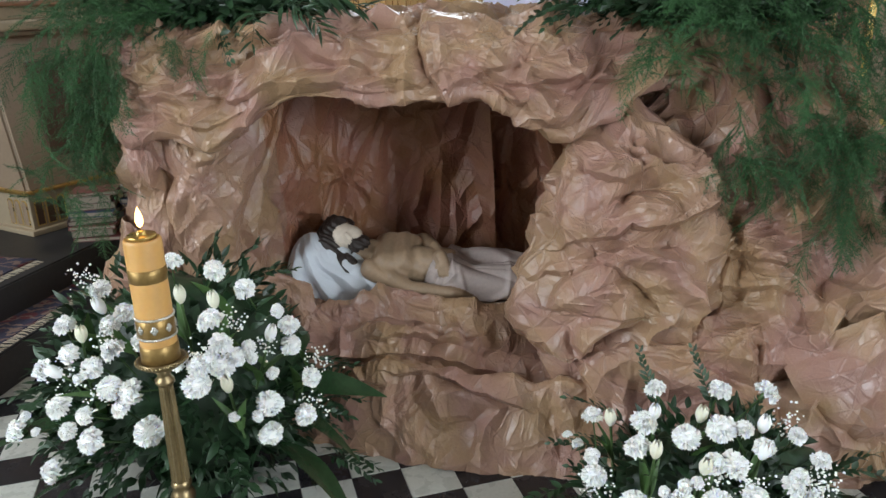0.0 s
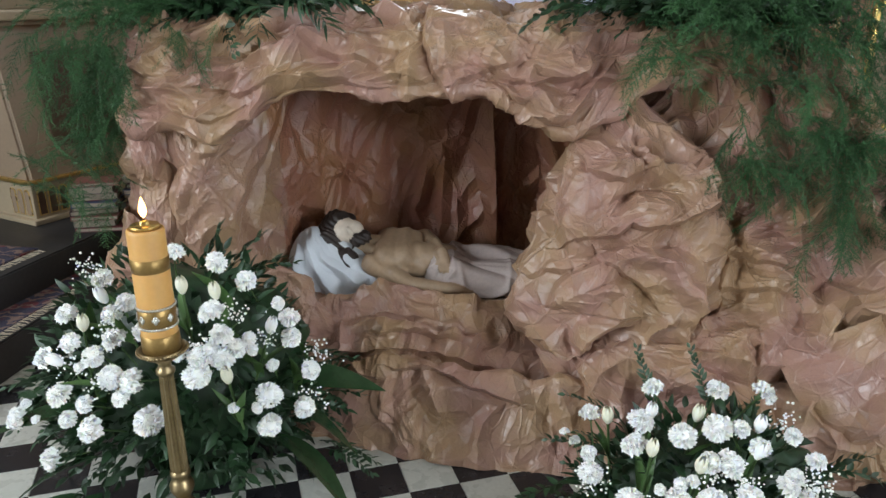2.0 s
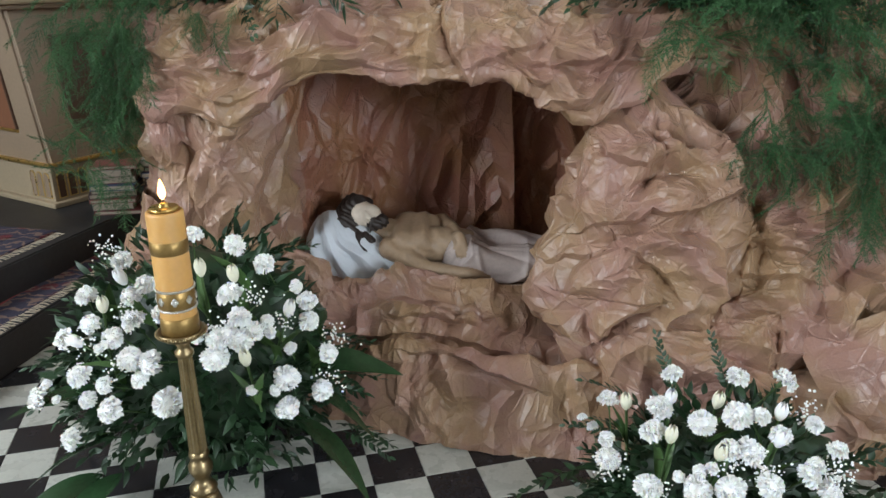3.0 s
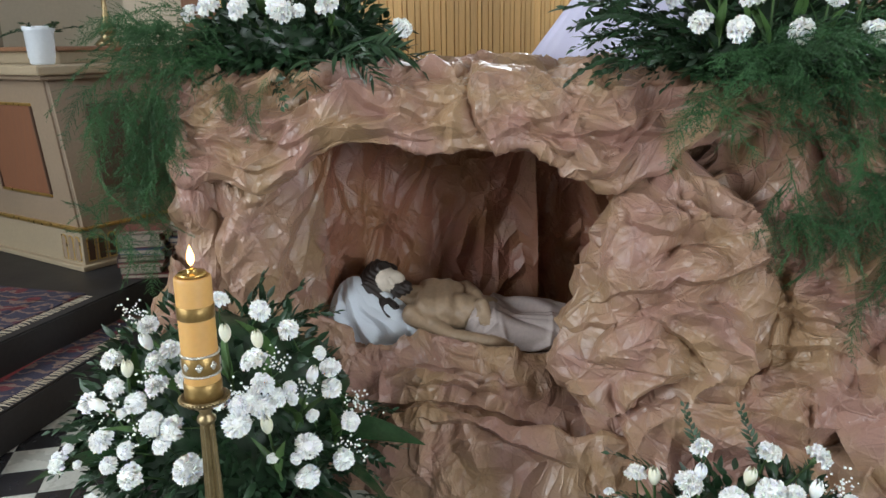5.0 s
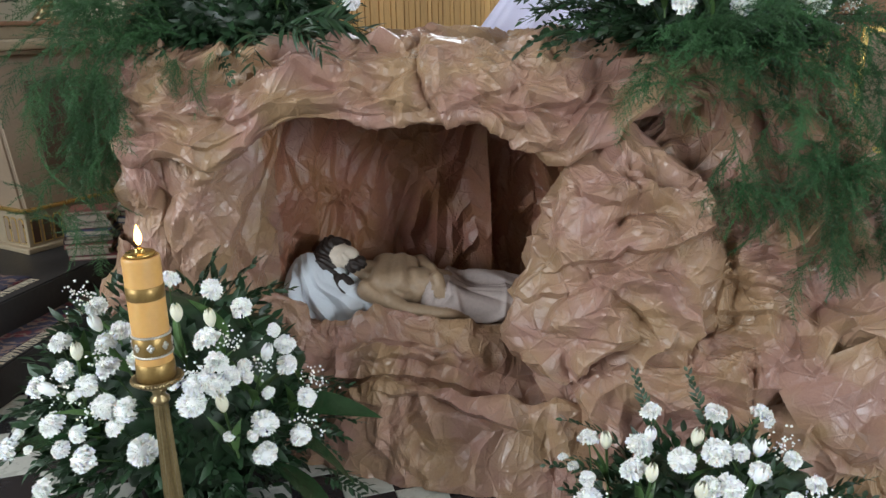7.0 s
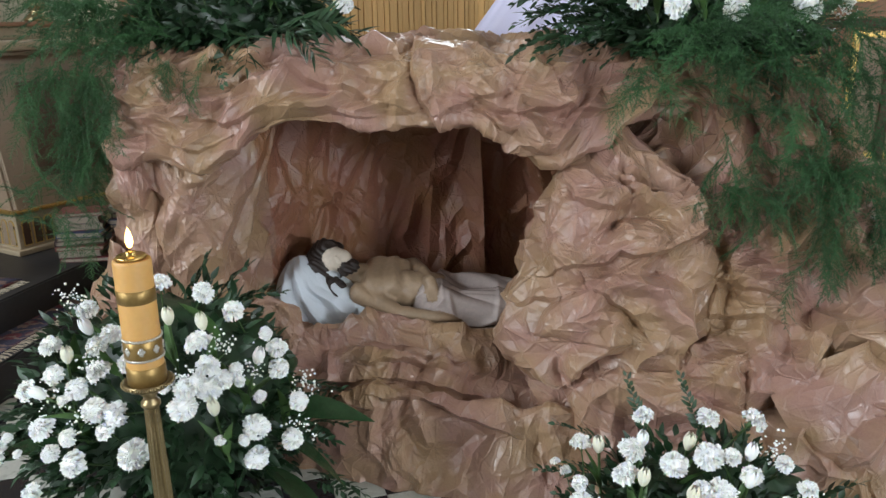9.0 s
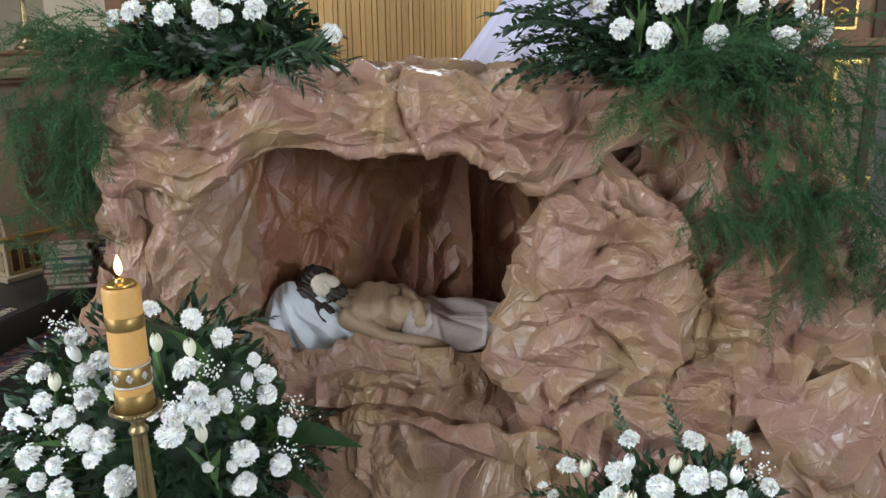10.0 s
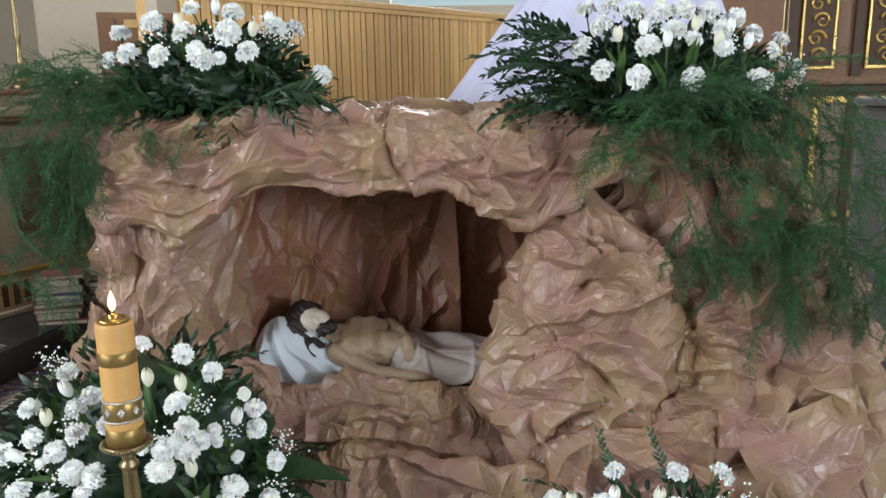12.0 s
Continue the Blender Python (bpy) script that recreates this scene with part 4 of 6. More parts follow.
sheet("bed_sheet", [[(-0.95, 2.74, 0), (-0.66, 2.66, 0), (-0.45, 2.54, 0), (-0.22, 2.42, 0), (-0.05, 2.38, 0), (0.16, 2.31, 0), (0.34, 2.29, 0), (0.56, 2.27, 0)],
                    [(-0.93, 2.74, 0.1), (-0.64, 2.66, 0.1), (-0.45, 2.53, 0.12), (-0.2, 2.43, 0.16), (0, 2.41, 0.16), (0.2, 2.37, 0.15), (0.36, 2.35, 0.14), (0.56, 2.34, 0.13)],
                    [(-0.92, 2.74, 0.2), (-0.64, 2.66, 0.2), (-0.43, 2.54, 0.20), (-0.24, 2.47, 0.325), (-0.03, 2.46, 0.325), (0.14, 2.45, 0.295), (0.32, 2.44, 0.28), (0.56, 2.43, 0.25)],
                    [(-0.92, 2.76, 0.26), (-0.66, 2.68, 0.25), (-0.43, 2.58, 0.26), (-0.22, 2.57, 0.31), (0, 2.56, 0.28), (0.16, 2.55, 0.24), (0.34, 2.54, 0.22), (0.56, 2.52, 0.21)],
                    [(-0.91, 2.76, 0.36), (-0.67, 2.70, 0.35), (-0.46, 2.63, 0.35), (-0.25, 2.62, 0.41), (0, 2.62, 0.365), (0.18, 2.61, 0.30), (0.34, 2.60, 0.27), (0.56, 2.58, 0.25)],
                    [(-0.9, 2.77, 0.42), (-0.67, 2.72, 0.42), (-0.46, 2.69, 0.40), (-0.25, 2.69, 0.40), (0, 2.69, 0.37), (0.18, 2.69, 0.33), (0.36, 2.70, 0.30), (0.56, 2.70, 0.28)],
                    [(-0.9, 2.78, 0.50), (-0.68, 2.73, 0.54), (-0.60, 2.73, 0.575), (-0.52, 2.74, 0.55), (-0.42, 2.77, 0.455), (-0.2, 2.77, 0.50), (0, 2.77, 0.465), (0.2, 2.78, 0.41), (0.56, 2.80, 0.38)],
                    [(-0.92, 2.86, 0.45), (-0.72, 2.86, 0.43), (-0.5, 2.87, 0.42), (-0.4, 2.88, 0.41), (-0.2, 2.88, 0.42), (0, 2.88, 0.40), (0.2, 2.90, 0.375), (0.6, 2.90, 0.35)],
                    [(-0.95, 3.45, 0.42), (-0.75, 3.45, 0.40), (-0.5, 3.45, 0.40), (-0.2, 3.47, 0.38), (0.1, 3.5, 0.37), (0.4, 3.5, 0.36), (0.8, 3.5, 0.35)]],
      97, grotto, "folded paper bed and front step", amp=0.6, size=0.85, ridges=LEDGE_FOLDS + BED_FOLDS, laps=ROLL_LAPS)

# ---- the reclining statue and its pillow ----


def statue():
    """One plain plaster figure: rounded volumes melted together, then painted by region."""
    limbs = [  # from, to, radii, paint: 0 flesh, 1 face, 2 hair, 3 cloth
        ((-0.385, 3.02, 0.630), (-0.350, 2.995, 0.636), 0.054, 0.046, 1),
        ((-0.366, 2.952, 0.662), (-0.352, 2.945, 0.645), 0.008, 0.012, 1),
        ((-0.440, 3.03, 0.620), (-0.415, 3.05, 0.655), 0.058, 0.056, 2),
        ((-0.405, 3.06, 0.655), (-0.375, 3.065, 0.655), 0.042, 0.034, 2),
        ((-0.445, 2.985, 0.615), (-0.405, 2.945, 0.560), 0.038, 0.028, 2),
        ((-0.395, 2.935, 0.558), (-0.362, 2.898, 0.522), 0.027, 0.018, 2),
        ((-0.372, 2.945, 0.570), (-0.335, 2.915, 0.555), 0.020, 0.014, 2),
        ((-0.335, 2.950, 0.606), (-0.300, 2.968, 0.620), 0.022, 0.026, 2),
        ((-0.330, 2.940, 0.630), (-0.315, 2.950, 0.628), 0.012, 0.012, 2),
        ((-0.36, 3.04, 0.57), (-0.24, 3.02, 0.55), 0.050, 0.058, 0),
        ((-0.215, 2.925, 0.535), (-0.205, 3.09, 0.555), 0.066, 0.070, 0),
        ((-0.15, 2.93, 0.54), (-0.14, 3.08, 0.56), 0.062, 0.068, 0),
        ((-0.10, 2.96, 0.53), (0.02, 3.0, 0.51), 0.072, 0.066, 0),
        ((0.0, 2.95, 0.495), (0.07, 3.05, 0.49), 0.072, 0.074, 3),
        ((0.06, 2.93, 0.475), (0.36, 2.90, 0.445), 0.072, 0.058, 3),
        ((0.06, 3.06, 0.485), (0.36, 3.05, 0.455), 0.074, 0.062, 3),
        ((0.1, 2.99, 0.47), (0.36, 2.97, 0.44), 0.066, 0.056, 3),
        ((0.36, 2.90, 0.445), (0.74, 2.92, 0.42), 0.060, 0.040, 3),
        ((0.36, 3.05, 0.455), (0.74, 3.02, 0.43), 0.062, 0.042, 3),
        ((0.74, 2.92, 0.42), (0.80, 2.92, 0.48), 0.032, 0.022, 0),
        ((0.74, 3.02, 0.43), (0.80, 3.02, 0.49), 0.032, 0.022, 0),
        ((-0.265, 2.895, 0.535), (-0.115, 2.835, 0.472), 0.046, 0.033, 0),
        ((-0.115, 2.835, 0.472), (0.03, 2.845, 0.450), 0.032, 0.022, 0),
        ((0.03, 2.845, 0.450), (0.075, 2.853, 0.440), 0.023, 0.018, 0),
        ((0.075, 2.853, 0.440), (0.115, 2.865, 0.428), 0.016, 0.010, 0),
        ((-0.235, 3.12, 0.555), (-0.07, 3.15, 0.560), 0.044, 0.034, 0),
        ((-0.07, 3.15, 0.560), (-0.025, 3.01, 0.580), 0.033, 0.024, 0),
        ((-0.025, 3.01, 0.580), (0.0, 2.945, 0.553), 0.024, 0.022, 0),
        ((0.0, 2.930, 0.568), (0.012, 2.905, 0.548), 0.026, 0.022, 0),
        ((-0.008, 2.898, 0.545), (-0.004, 2.880, 0.508), 0.0085, 0.0070, 0),
        ((0.008, 2.898, 0.545), (0.012, 2.880, 0.508), 0.0085, 0.0070, 0),
        ((0.024, 2.898, 0.545), (0.028, 2.880, 0.508), 0.0085, 0.0070, 0),
    ]
    pieces = []
    for a, b, r0, r1, _ in limbs:
        a, b = np.array(a), np.array(b)
        d = (b - a) / np.linalg.norm(b - a)
        line, rad = [], []
        for t in np.linspace(-1, 0, 6)[:-1]:
            line.append(a + d * r0 * t * 0.999)
            rad.append(r0 * math.sqrt(max(0.0004, 1 - t * t)))
        for t in np.linspace(0, 1, 7):
            line.append(a + (b - a) * t)
            rad.append(r0 + (r1 - r0) * t)
        for t in np.linspace(0, 1, 6)[1:]:
            line.append(b + d * r1 * t * 0.999)
            rad.append(r1 * math.sqrt(max(0.0004, 1 - t * t)))
        pieces.append(tube(line, rad, 20))
    me = raw_mesh("statue_clay", *join(pieces), FLESH, True)
    ob = new("statue_clay", me)
    mod = ob.modifiers.new("melt", "REMESH")
    mod.mode, mod.voxel_size, mod.use_smooth_shade = "VOXEL", 0.0055, True
    sm = ob.modifiers.new("soften", "SMOOTH")
    sm.iterations, sm.factor = 5, 0.5
    out = bpy.data.meshes.new_from_object(ob.evaluated_get(bpy.context.evaluated_depsgraph_get()))
    bpy.data.objects.remove(ob)
    v = np.empty(len(out.vertices) * 3)
    out.vertices.foreach_get("co", v)
    v = v.reshape(-1, 3)
    dist = []
    for a, b, r0, r1, _ in limbs:
        a, b = np.array(a), np.array(b)
        t = np.clip(((v - a) @ (b - a)) / ((b - a) @ (b - a)), 0, 1)
        dist.append(np.linalg.norm(v - a - t[:, None] * (b - a), axis=1) - (r0 + (r1 - r0) * t))
    paint = np.array([k[4] for k in limbs])[np.argmin(dist, 0)]
    # carved folds in the cloth and locks in the hair
    n = np.empty(len(out.vertices) * 3)
    out.vertices.foreach_get("normal", n)
    n = n.reshape(-1, 3)
    x, y, z = v.T
    fold = 0.006 * np.abs(np.sin(44 * (x * 0.55 + y * 1.3) + 2.2 * np.sin(9 * x + 4 * z))) + 0.003 * np.sin(60 * (y + 0.5 * x) + 3 * np.sin(14 * x))
    for high, width, run in ((-0.020, 0.028, [(0.048, 0.584), (0.121, 0.537), (0.198, 0.514), (0.297, 0.476)]), (0.016, 0.022, [(0.269, 0.514), (0.258, 0.444), (0.197, 0.416), (0.083, 0.407)]), (0.012, 0.018, [(0.033, 0.595), (0.055, 0.514), (-0.001, 0.451)]),
                             (0.012, 0.016, [(0.070, 0.533), (0.098, 0.435)]), (-0.012, 0.018, [(0.011, 0.545), (-0.022, 0.475)]), (0.012, 0.02, [(0.110, 0.555), (0.221, 0.531), (0.310, 0.507)]), (0.012, 0.014, [(-0.021, 0.533), (-0.083, 0.487)])):
        near, _, t = to_line(x, z, run)
        fold = fold + high * (0.4 + 0.6 * np.sin(np.pi * t)) * np.clip(1 - near / width, 0, 1) ** 1.5
    chest = 0 * x
    for high, width, run in ((-0.007, 0.022, [(-0.134, 0.650), (-0.105, 0.586), (-0.071, 0.534)]), (-0.006, 0.018, [(-0.242, 0.568), (-0.177, 0.539), (-0.107, 0.511)]), (-0.006, 0.02, [(-0.243, 0.623), (-0.165, 0.627), (-0.077, 0.617)]), (0.006, 0.02, [(-0.195, 0.516), (-0.143, 0.563), (-0.131, 0.613)]), (-0.007, 0.016, [(-0.314, 0.615), (-0.239, 0.569), (-0.193, 0.515)])):
        near, _, t = to_line(x, z, run)
        chest = chest + high * np.clip(1 - near / width, 0, 1)
    lock = 0.0035 * np.sin(260 * (z + 0.7 * x) + 5 * np.sin(55 * y))
    ribs = 0.0006 * np.sin(120 * x + 14 * (y - 3.0)) * (np.abs(x + 0.13) < 0.08)
    v = v + n * (np.where(paint == 3, fold, 0) + np.where(paint == 2, lock, 0) + np.where(paint == 0, ribs + chest, 0))[:, None]
    out.vertices.foreach_set("co", v.ravel())
    out.materials.clear()
    for m in (FLESH, FACE, HAIR, DRAPE):
        out.materials.append(m)
    ix = np.array([paint[p.vertices[0]] for p in out.polygons], np.int32)
    out.polygons.foreach_set("material_index", ix)
    out.update()
    return tagged(new("statue", out), "painted plaster reclining figure draped in grey cloth", "statue")


statue()


def pillow():
    """Linen gathered at one upper corner and drawn in long folds towards the figure's shoulder."""
    hem = [(-0.624, 2.920, 0.353), (-0.538, 2.890, 0.341), (-0.434, 2.870, 0.338), (-0.333, 2.870, 0.350), (-0.204, 2.880, 0.381)]
    side = [(-0.609, 2.950, 0.510), (-0.523, 2.900, 0.523), (-0.419, 2.870, 0.497), (-0.316, 2.870, 0.482), (-0.202, 2.880, 0.464)]
    brow = [(-0.591, 3.000, 0.583), (-0.506, 2.960, 0.605), (-0.417, 2.920, 0.579), (-0.326, 2.920, 0.539), (-0.214, 2.930, 0.478)]
    crest = [(-0.552, 3.070, 0.613), (-0.483, 3.070, 0.625), (-0.409, 3.060, 0.596), (-0.333, 3.040, 0.549), (-0.236, 3.020, 0.471)]
    back = [(-0.56, 3.20, 0.42), (-0.48, 3.22, 0.42), (-0.40, 3.22, 0.42), (-0.32, 3.2, 0.42), (-0.2, 3.16, 0.42)]
    folds = [(0.024, 0.035, [(-0.546, 0.639), (-0.480, 0.523), (-0.420, 0.422)]), (0.024, 0.035, [(-0.533, 0.645), (-0.425, 0.530), (-0.318, 0.469)]), (0.020, 0.032, [(-0.494, 0.638), (-0.378, 0.585), (-0.240, 0.488)]),
             (0.018, 0.03, [(-0.560, 0.623), (-0.568, 0.524), (-0.548, 0.430)]), (-0.014, 0.03, [(-0.542, 0.632), (-0.453, 0.530), (-0.370, 0.441)]), (-0.012, 0.03, [(-0.551, 0.627), (-0.528, 0.524), (-0.486, 0.422)])]
    ob = sheet("pillow", [hem, side, brow, crest, back], 5, None, amp=0.10, size=0.9, mat=LINEN, ridges=folds, calm=0.03)
    return tagged(ob, "white linen pillow in soft folds under the statue", "pillow")


pillow()

# ---- the tall candle on its stand ----


def candle_stand():
    c = empty("paschal_candle", "burning yellow wax candle on a fluted brass stand", "candle", pose(-0.690, 1.855, 0.008))
    put("stand_base", raw_mesh("stand_base", *lathe([(0, 0), (0.15, 0), (0.152, 0.012), (0.14, 0.022), (0.11, 0.03), (0.095, 0.06), (0.07, 0.10), (0.05, 0.14), (0.04, 0.175), (0.036, 0.19), (0, 0.19)], 48), BRASS, True), c)
    prof = [(0.03, 0.185), (0.036, 0.195), (0.038, 0.205), (0.03, 0.216), (0.021, 0.225), (0.02, 0.238), (0.026, 0.248), (0.032, 0.262), (0.033, 0.275), (0.026, 0.29), (0.021, 0.298), (0.027, 0.306), (0.027, 0.316), (0.022, 0.322)]
    put("knop", raw_mesh("knop", *lathe(prof, 40), BRASS, True), c, label="turned brass knop")
    put("fluted_stem", raw_mesh("fluted_stem", *lathe([(0.0245, 0.318), (0.0235, 0.4), (0.021, 0.5), (0.0185, 0.61)], 96, 14, 0.16), BRASS, False), c, label="fluted brass stem")
    put("neck", raw_mesh("neck", *lathe([(0.018, 0.605), (0.024, 0.612), (0.024, 0.622), (0.017, 0.628), (0.016, 0.638), (0.022, 0.645), (0.018, 0.652), (0.02, 0.66), (0.04, 0.668)], 40), BRASS, True), c)
    put("drip_pan", raw_mesh("drip_pan", *lathe([(0.02, 0.662), (0.05, 0.664), (0.058, 0.672), (0.06, 0.68), (0.055, 0.684), (0.046, 0.678), (0, 0.678)], 56), BRASS, True), c)
    beads = []
    bm = bmesh.new()
    bmesh.ops.create_icosphere(bm, subdivisions=1, radius=0.0048)
    bv, bf = np.array([q.co for q in bm.verts]), np.array([[q.index for q in f.verts] for f in bm.faces])
    bm.free()
    for t in np.linspace(0, 2 * np.pi, 40, endpoint=False):
        beads.append((bv + [0.061 * math.cos(t), 0.061 * math.sin(t), 0.677], bf))
    put("bead_rim", raw_mesh("bead_rim", *join(beads), BRASS, True), c, label="beaded brass rim")
    put("socket", raw_mesh("socket", *lathe([(0.044, 0.678), (0.0475, 0.68), (0.0475, 0.724), (0.0455, 0.726)], 56), GOLD_FOIL, True), c, label="brass socket")
    put("wax", raw_mesh("wax", *lathe([(0.0448, 0.68), (0.0448, 0.99), (0.0438, 0.997), (0.040, 1.0), (0.034, 0.997), (0.0, 0.992)], 64), WAX, True), c, label="yellow wax cylinder")
    put("foil_band", raw_mesh("foil_band", *lathe([(0.0449, 0.893), (0.0462, 0.894), (0.0462, 0.926), (0.0449, 0.927)], 64), GOLD_FOIL, True), c, label="gold foil band")
    put("foil_band", raw_mesh("foil_band", *lathe([(0.0449, 0.745), (0.0464, 0.746), (0.0464, 0.802), (0.0449, 0.803)], 64), GOLD_FOIL, True), c, label="gold foil band with studs")
    for z in (0.748, 0.800):
        rope = []
        for q in range(72):
            t = 2 * math.pi * q / 72
            rope.append((bv * (0.62, 0.62, 0.8) + [0.0468 * math.cos(t), 0.0468 * math.sin(t), z + 0.0012 * (q % 2)], bf))
        put("silver_braid", raw_mesh("silver_braid", *join(rope), SILVER, True), c, label="silver braid")
    for q in range(8):
        t = 2 * math.pi * (q + 0.35) / 8
        petals = [(bv * (1.25, 0.5, 1.25) @ np.array(Matrix.Rotation(t + math.pi / 2, 3, "Z")).T + [0.0472 * math.cos(t + 0.09 * math.cos(w)), 0.0472 * math.sin(t + 0.09 * math.cos(w)), 0.774 + 0.006 * math.sin(w)], bf) for w in np.linspace(0, 6.28, 5)[:4]]
        put("stud", raw_mesh("stud", *join(petals), SILVER, True), c, label="silver flower stud")
    put("wax_cap", raw_mesh("wax_cap", *lathe([(0.034, 1.0), (0.036, 1.004), (0.033, 1.008), (0.016, 1.006), (0.012, 1.009), (0.012, 1.016), (0.007, 1.019), (0, 1.019)], 48), GILT, True), c, label="brass cap round the wick")
    put("wick", raw_mesh("wick", *tube([(0, 0, 1.015), (0.001, 0, 1.024), (0.002, 0, 1.031)], 0.0014, 6), HAIR), c)
    f = bpy.data.materials.new("flame")
    f.use_nodes = True
    e = f.node_tree.nodes.new("ShaderNodeEmission")
    e.inputs[0].default_value, e.inputs[1].default_value = (1.0, 0.52, 0.17, 1), 9
    f.node_tree.links.new(e.outputs[0], f.node_tree.nodes["Material Output"].inputs[0])
    put("flame", raw_mesh("flame", *lathe([(0.0005, 1.024), (0.006, 1.03), (0.0095, 1.04), (0.0085, 1.052), (0.005, 1.064), (0.0005, 1.076)], 20), f, True), c, label="small bright flame")


candle_stand()

# ---- plants ----


def leaf(length, width, curl=0.2, n=6, fold=0.25):
    """A pointed leaf along +x with a folded midrib that droops by curl."""
    t = np.linspace(0, 1, n)
    w = width / 2 * np.sin(np.pi * t**0.75) ** 0.9
    w[0], w[-1] = width * 0.04, width * 0.01
    x, z = length * t, -curl * length * t**2
    mid = np.stack([x, 0 * x, z], -1)
    a, b = mid + np.stack([0 * x, w, fold * w], -1), mid + np.stack([0 * x, -w, fold * w], -1)
    v = np.stack([a, mid, b], 1).reshape(-1, 3)
    f = []
    for i in range(n - 1):
        for k in (0, 1):
            f.append((3 * i + k, 3 * i + k + 1, 3 * i + 4 + k, 3 * i + 3 + k))
    return v, np.array(f)


def aimed(at, way, spin=0.0, size=1.0):
    """A pose whose z points along way."""
    q = Vector(way).normalized().to_track_quat("Z", "Y").to_matrix().to_4x4()
    return Matrix.Translation(at) @ q @ Matrix.Rotation(spin, 4, "Z") @ Matrix.Diagonal((size, size, size, 1))


def along(at, way, spin=0.0, size=1.0):
    """A pose whose x points along way."""
    q = Vector(way).normalized().to_track_quat("X", "Z").to_matrix().to_4x4()
    return Matrix.Translation(at) @ q @ Matrix.Rotation(spin, 4, "X") @ Matrix.Diagonal((size, size, size, 1))


def carnation_mesh(seed):
    """A full double carnation, about 66 mm across, facing +z: ruffled, toothed petals in rings."""
    r = np.random.RandomState(seed)
    pieces = []
    rings = ((0.037, 8, -0.10), (0.035, 8, 0.12), (0.031, 8, 0.36), (0.027, 7, 0.62), (0.022, 6, 0.9), (0.015, 4, 1.2))
    for k, (rad, count, lift) in enumerate(rings):
        for q in range(count):
            az = 2 * np.pi * (q + 0.5 * (k % 2) + r.uniform(-0.35, 0.35)) / count
            half = np.pi / count * r.uniform(1.2, 1.7)
            u, w = np.meshgrid(np.array([0.12, 0.45, 0.75, 0.92, 1.0]), np.linspace(-1, 1, 13))
            tooth = 1 + (0.11 * (np.arange(13) % 2)[:, None] + 0.06 * r.uniform(-1, 1, (13, 1))) * (u > 0.97) - 0.10 * w**2 * u
            lift_q = lift + r.uniform(-0.22, 0.22)
            rr = rad * u * tooth * r.uniform(0.82, 1.1)
            ruffle = 0.0068 * u**2 * np.sin(w * r.uniform(5, 9) + r.uniform(0, 6.28)) + 0.0018 * r.uniform(-1, 1, (13, 1)) * u
            a = az + w * half * (0.45 + 0.55 * u)
            out, up = rr * np.cos(lift_q) - ruffle * np.sin(lift_q), 0.8 * rr * np.sin(lift_q) + ruffle * np.cos(lift_q) - 0.006 * u**3 * (k < 2)
            v = np.stack([out * np.cos(a), out * np.sin(a), up + 0.0018 * k], -1).reshape(-1, 3)
            i, j = np.meshgrid(np.arange(12), np.arange(4), indexing="ij")
            pieces.append((v, np.stack([i * 5 + j, i * 5 + j + 1, (i + 1) * 5 + j + 1, (i + 1) * 5 + j], -1).reshape(-1, 4)))
    hv, hf = lathe([(0.0, -0.004), (0.016, 0.0), (0.021, 0.008), (0.018, 0.016), (0.009, 0.021), (0.0, 0.022)], 12)
    pieces.append((hv, hf))
    return raw_mesh("carnation", *join(pieces), WHITE_PETAL, True)


def tulip_mesh(seed, mat):
    """A closed tulip bud 55 mm long, facing +z."""
    r = np.random.RandomState(seed)
    pieces = []
    for k in range(6):
        u, w = np.meshgrid(np.linspace(0, 1, 9), np.linspace(-1, 1, 7))
        az = 2 * np.pi * k / 6 + r.uniform(-0.1, 0.1)
        rad = (0.0175 if k % 2 else 0.0160) * np.sin(np.pi * (0.08 + 0.80 * u)) ** 0.7
        half = 0.75 * np.sin(np.pi * (0.12 + 0.86 * u)) ** 0.6
        a = az + w * half
        bulge = rad * (1 - 0.10 * w**2)
        v = np.stack([bulge * np.cos(a), bulge * np.sin(a), 0.055 * u * (1 - 0.05 * w**2 * u)], -1).reshape(-1, 3)
        i, j = np.meshgrid(np.arange(6), np.arange(8), indexing="ij")
        pieces.append((v, np.stack([i * 9 + j, (i + 1) * 9 + j, (i + 1) * 9 + j + 1, i * 9 + j + 1], -1).reshape(-1, 4)))
    return raw_mesh("tulip", *join(pieces), mat, True)


CARNATIONS = [carnation_mesh(s) for s in range(6)]
TULIPS = [tulip_mesh(1, CREAM_PETAL), tulip_mesh(2, WHITE_PETAL)]
CALYX = raw_mesh("calyx", *lathe([(0.0025, -0.13), (0.0025, -0.034), (0.006, -0.032), (0.0085, -0.022), (0.008, -0.004), (0.011, 0.002)], 10), STEM, True)
TULIP_STEM = raw_mesh("stem", *lathe([(0.004, -0.17), (0.004, -0.002), (0.008, 0.004)], 10), STEM, True)
BLADE = raw_mesh("blade", *leaf(0.17, 0.032, 0.25, 9, 0.5), LEAF_LIGHT, True)


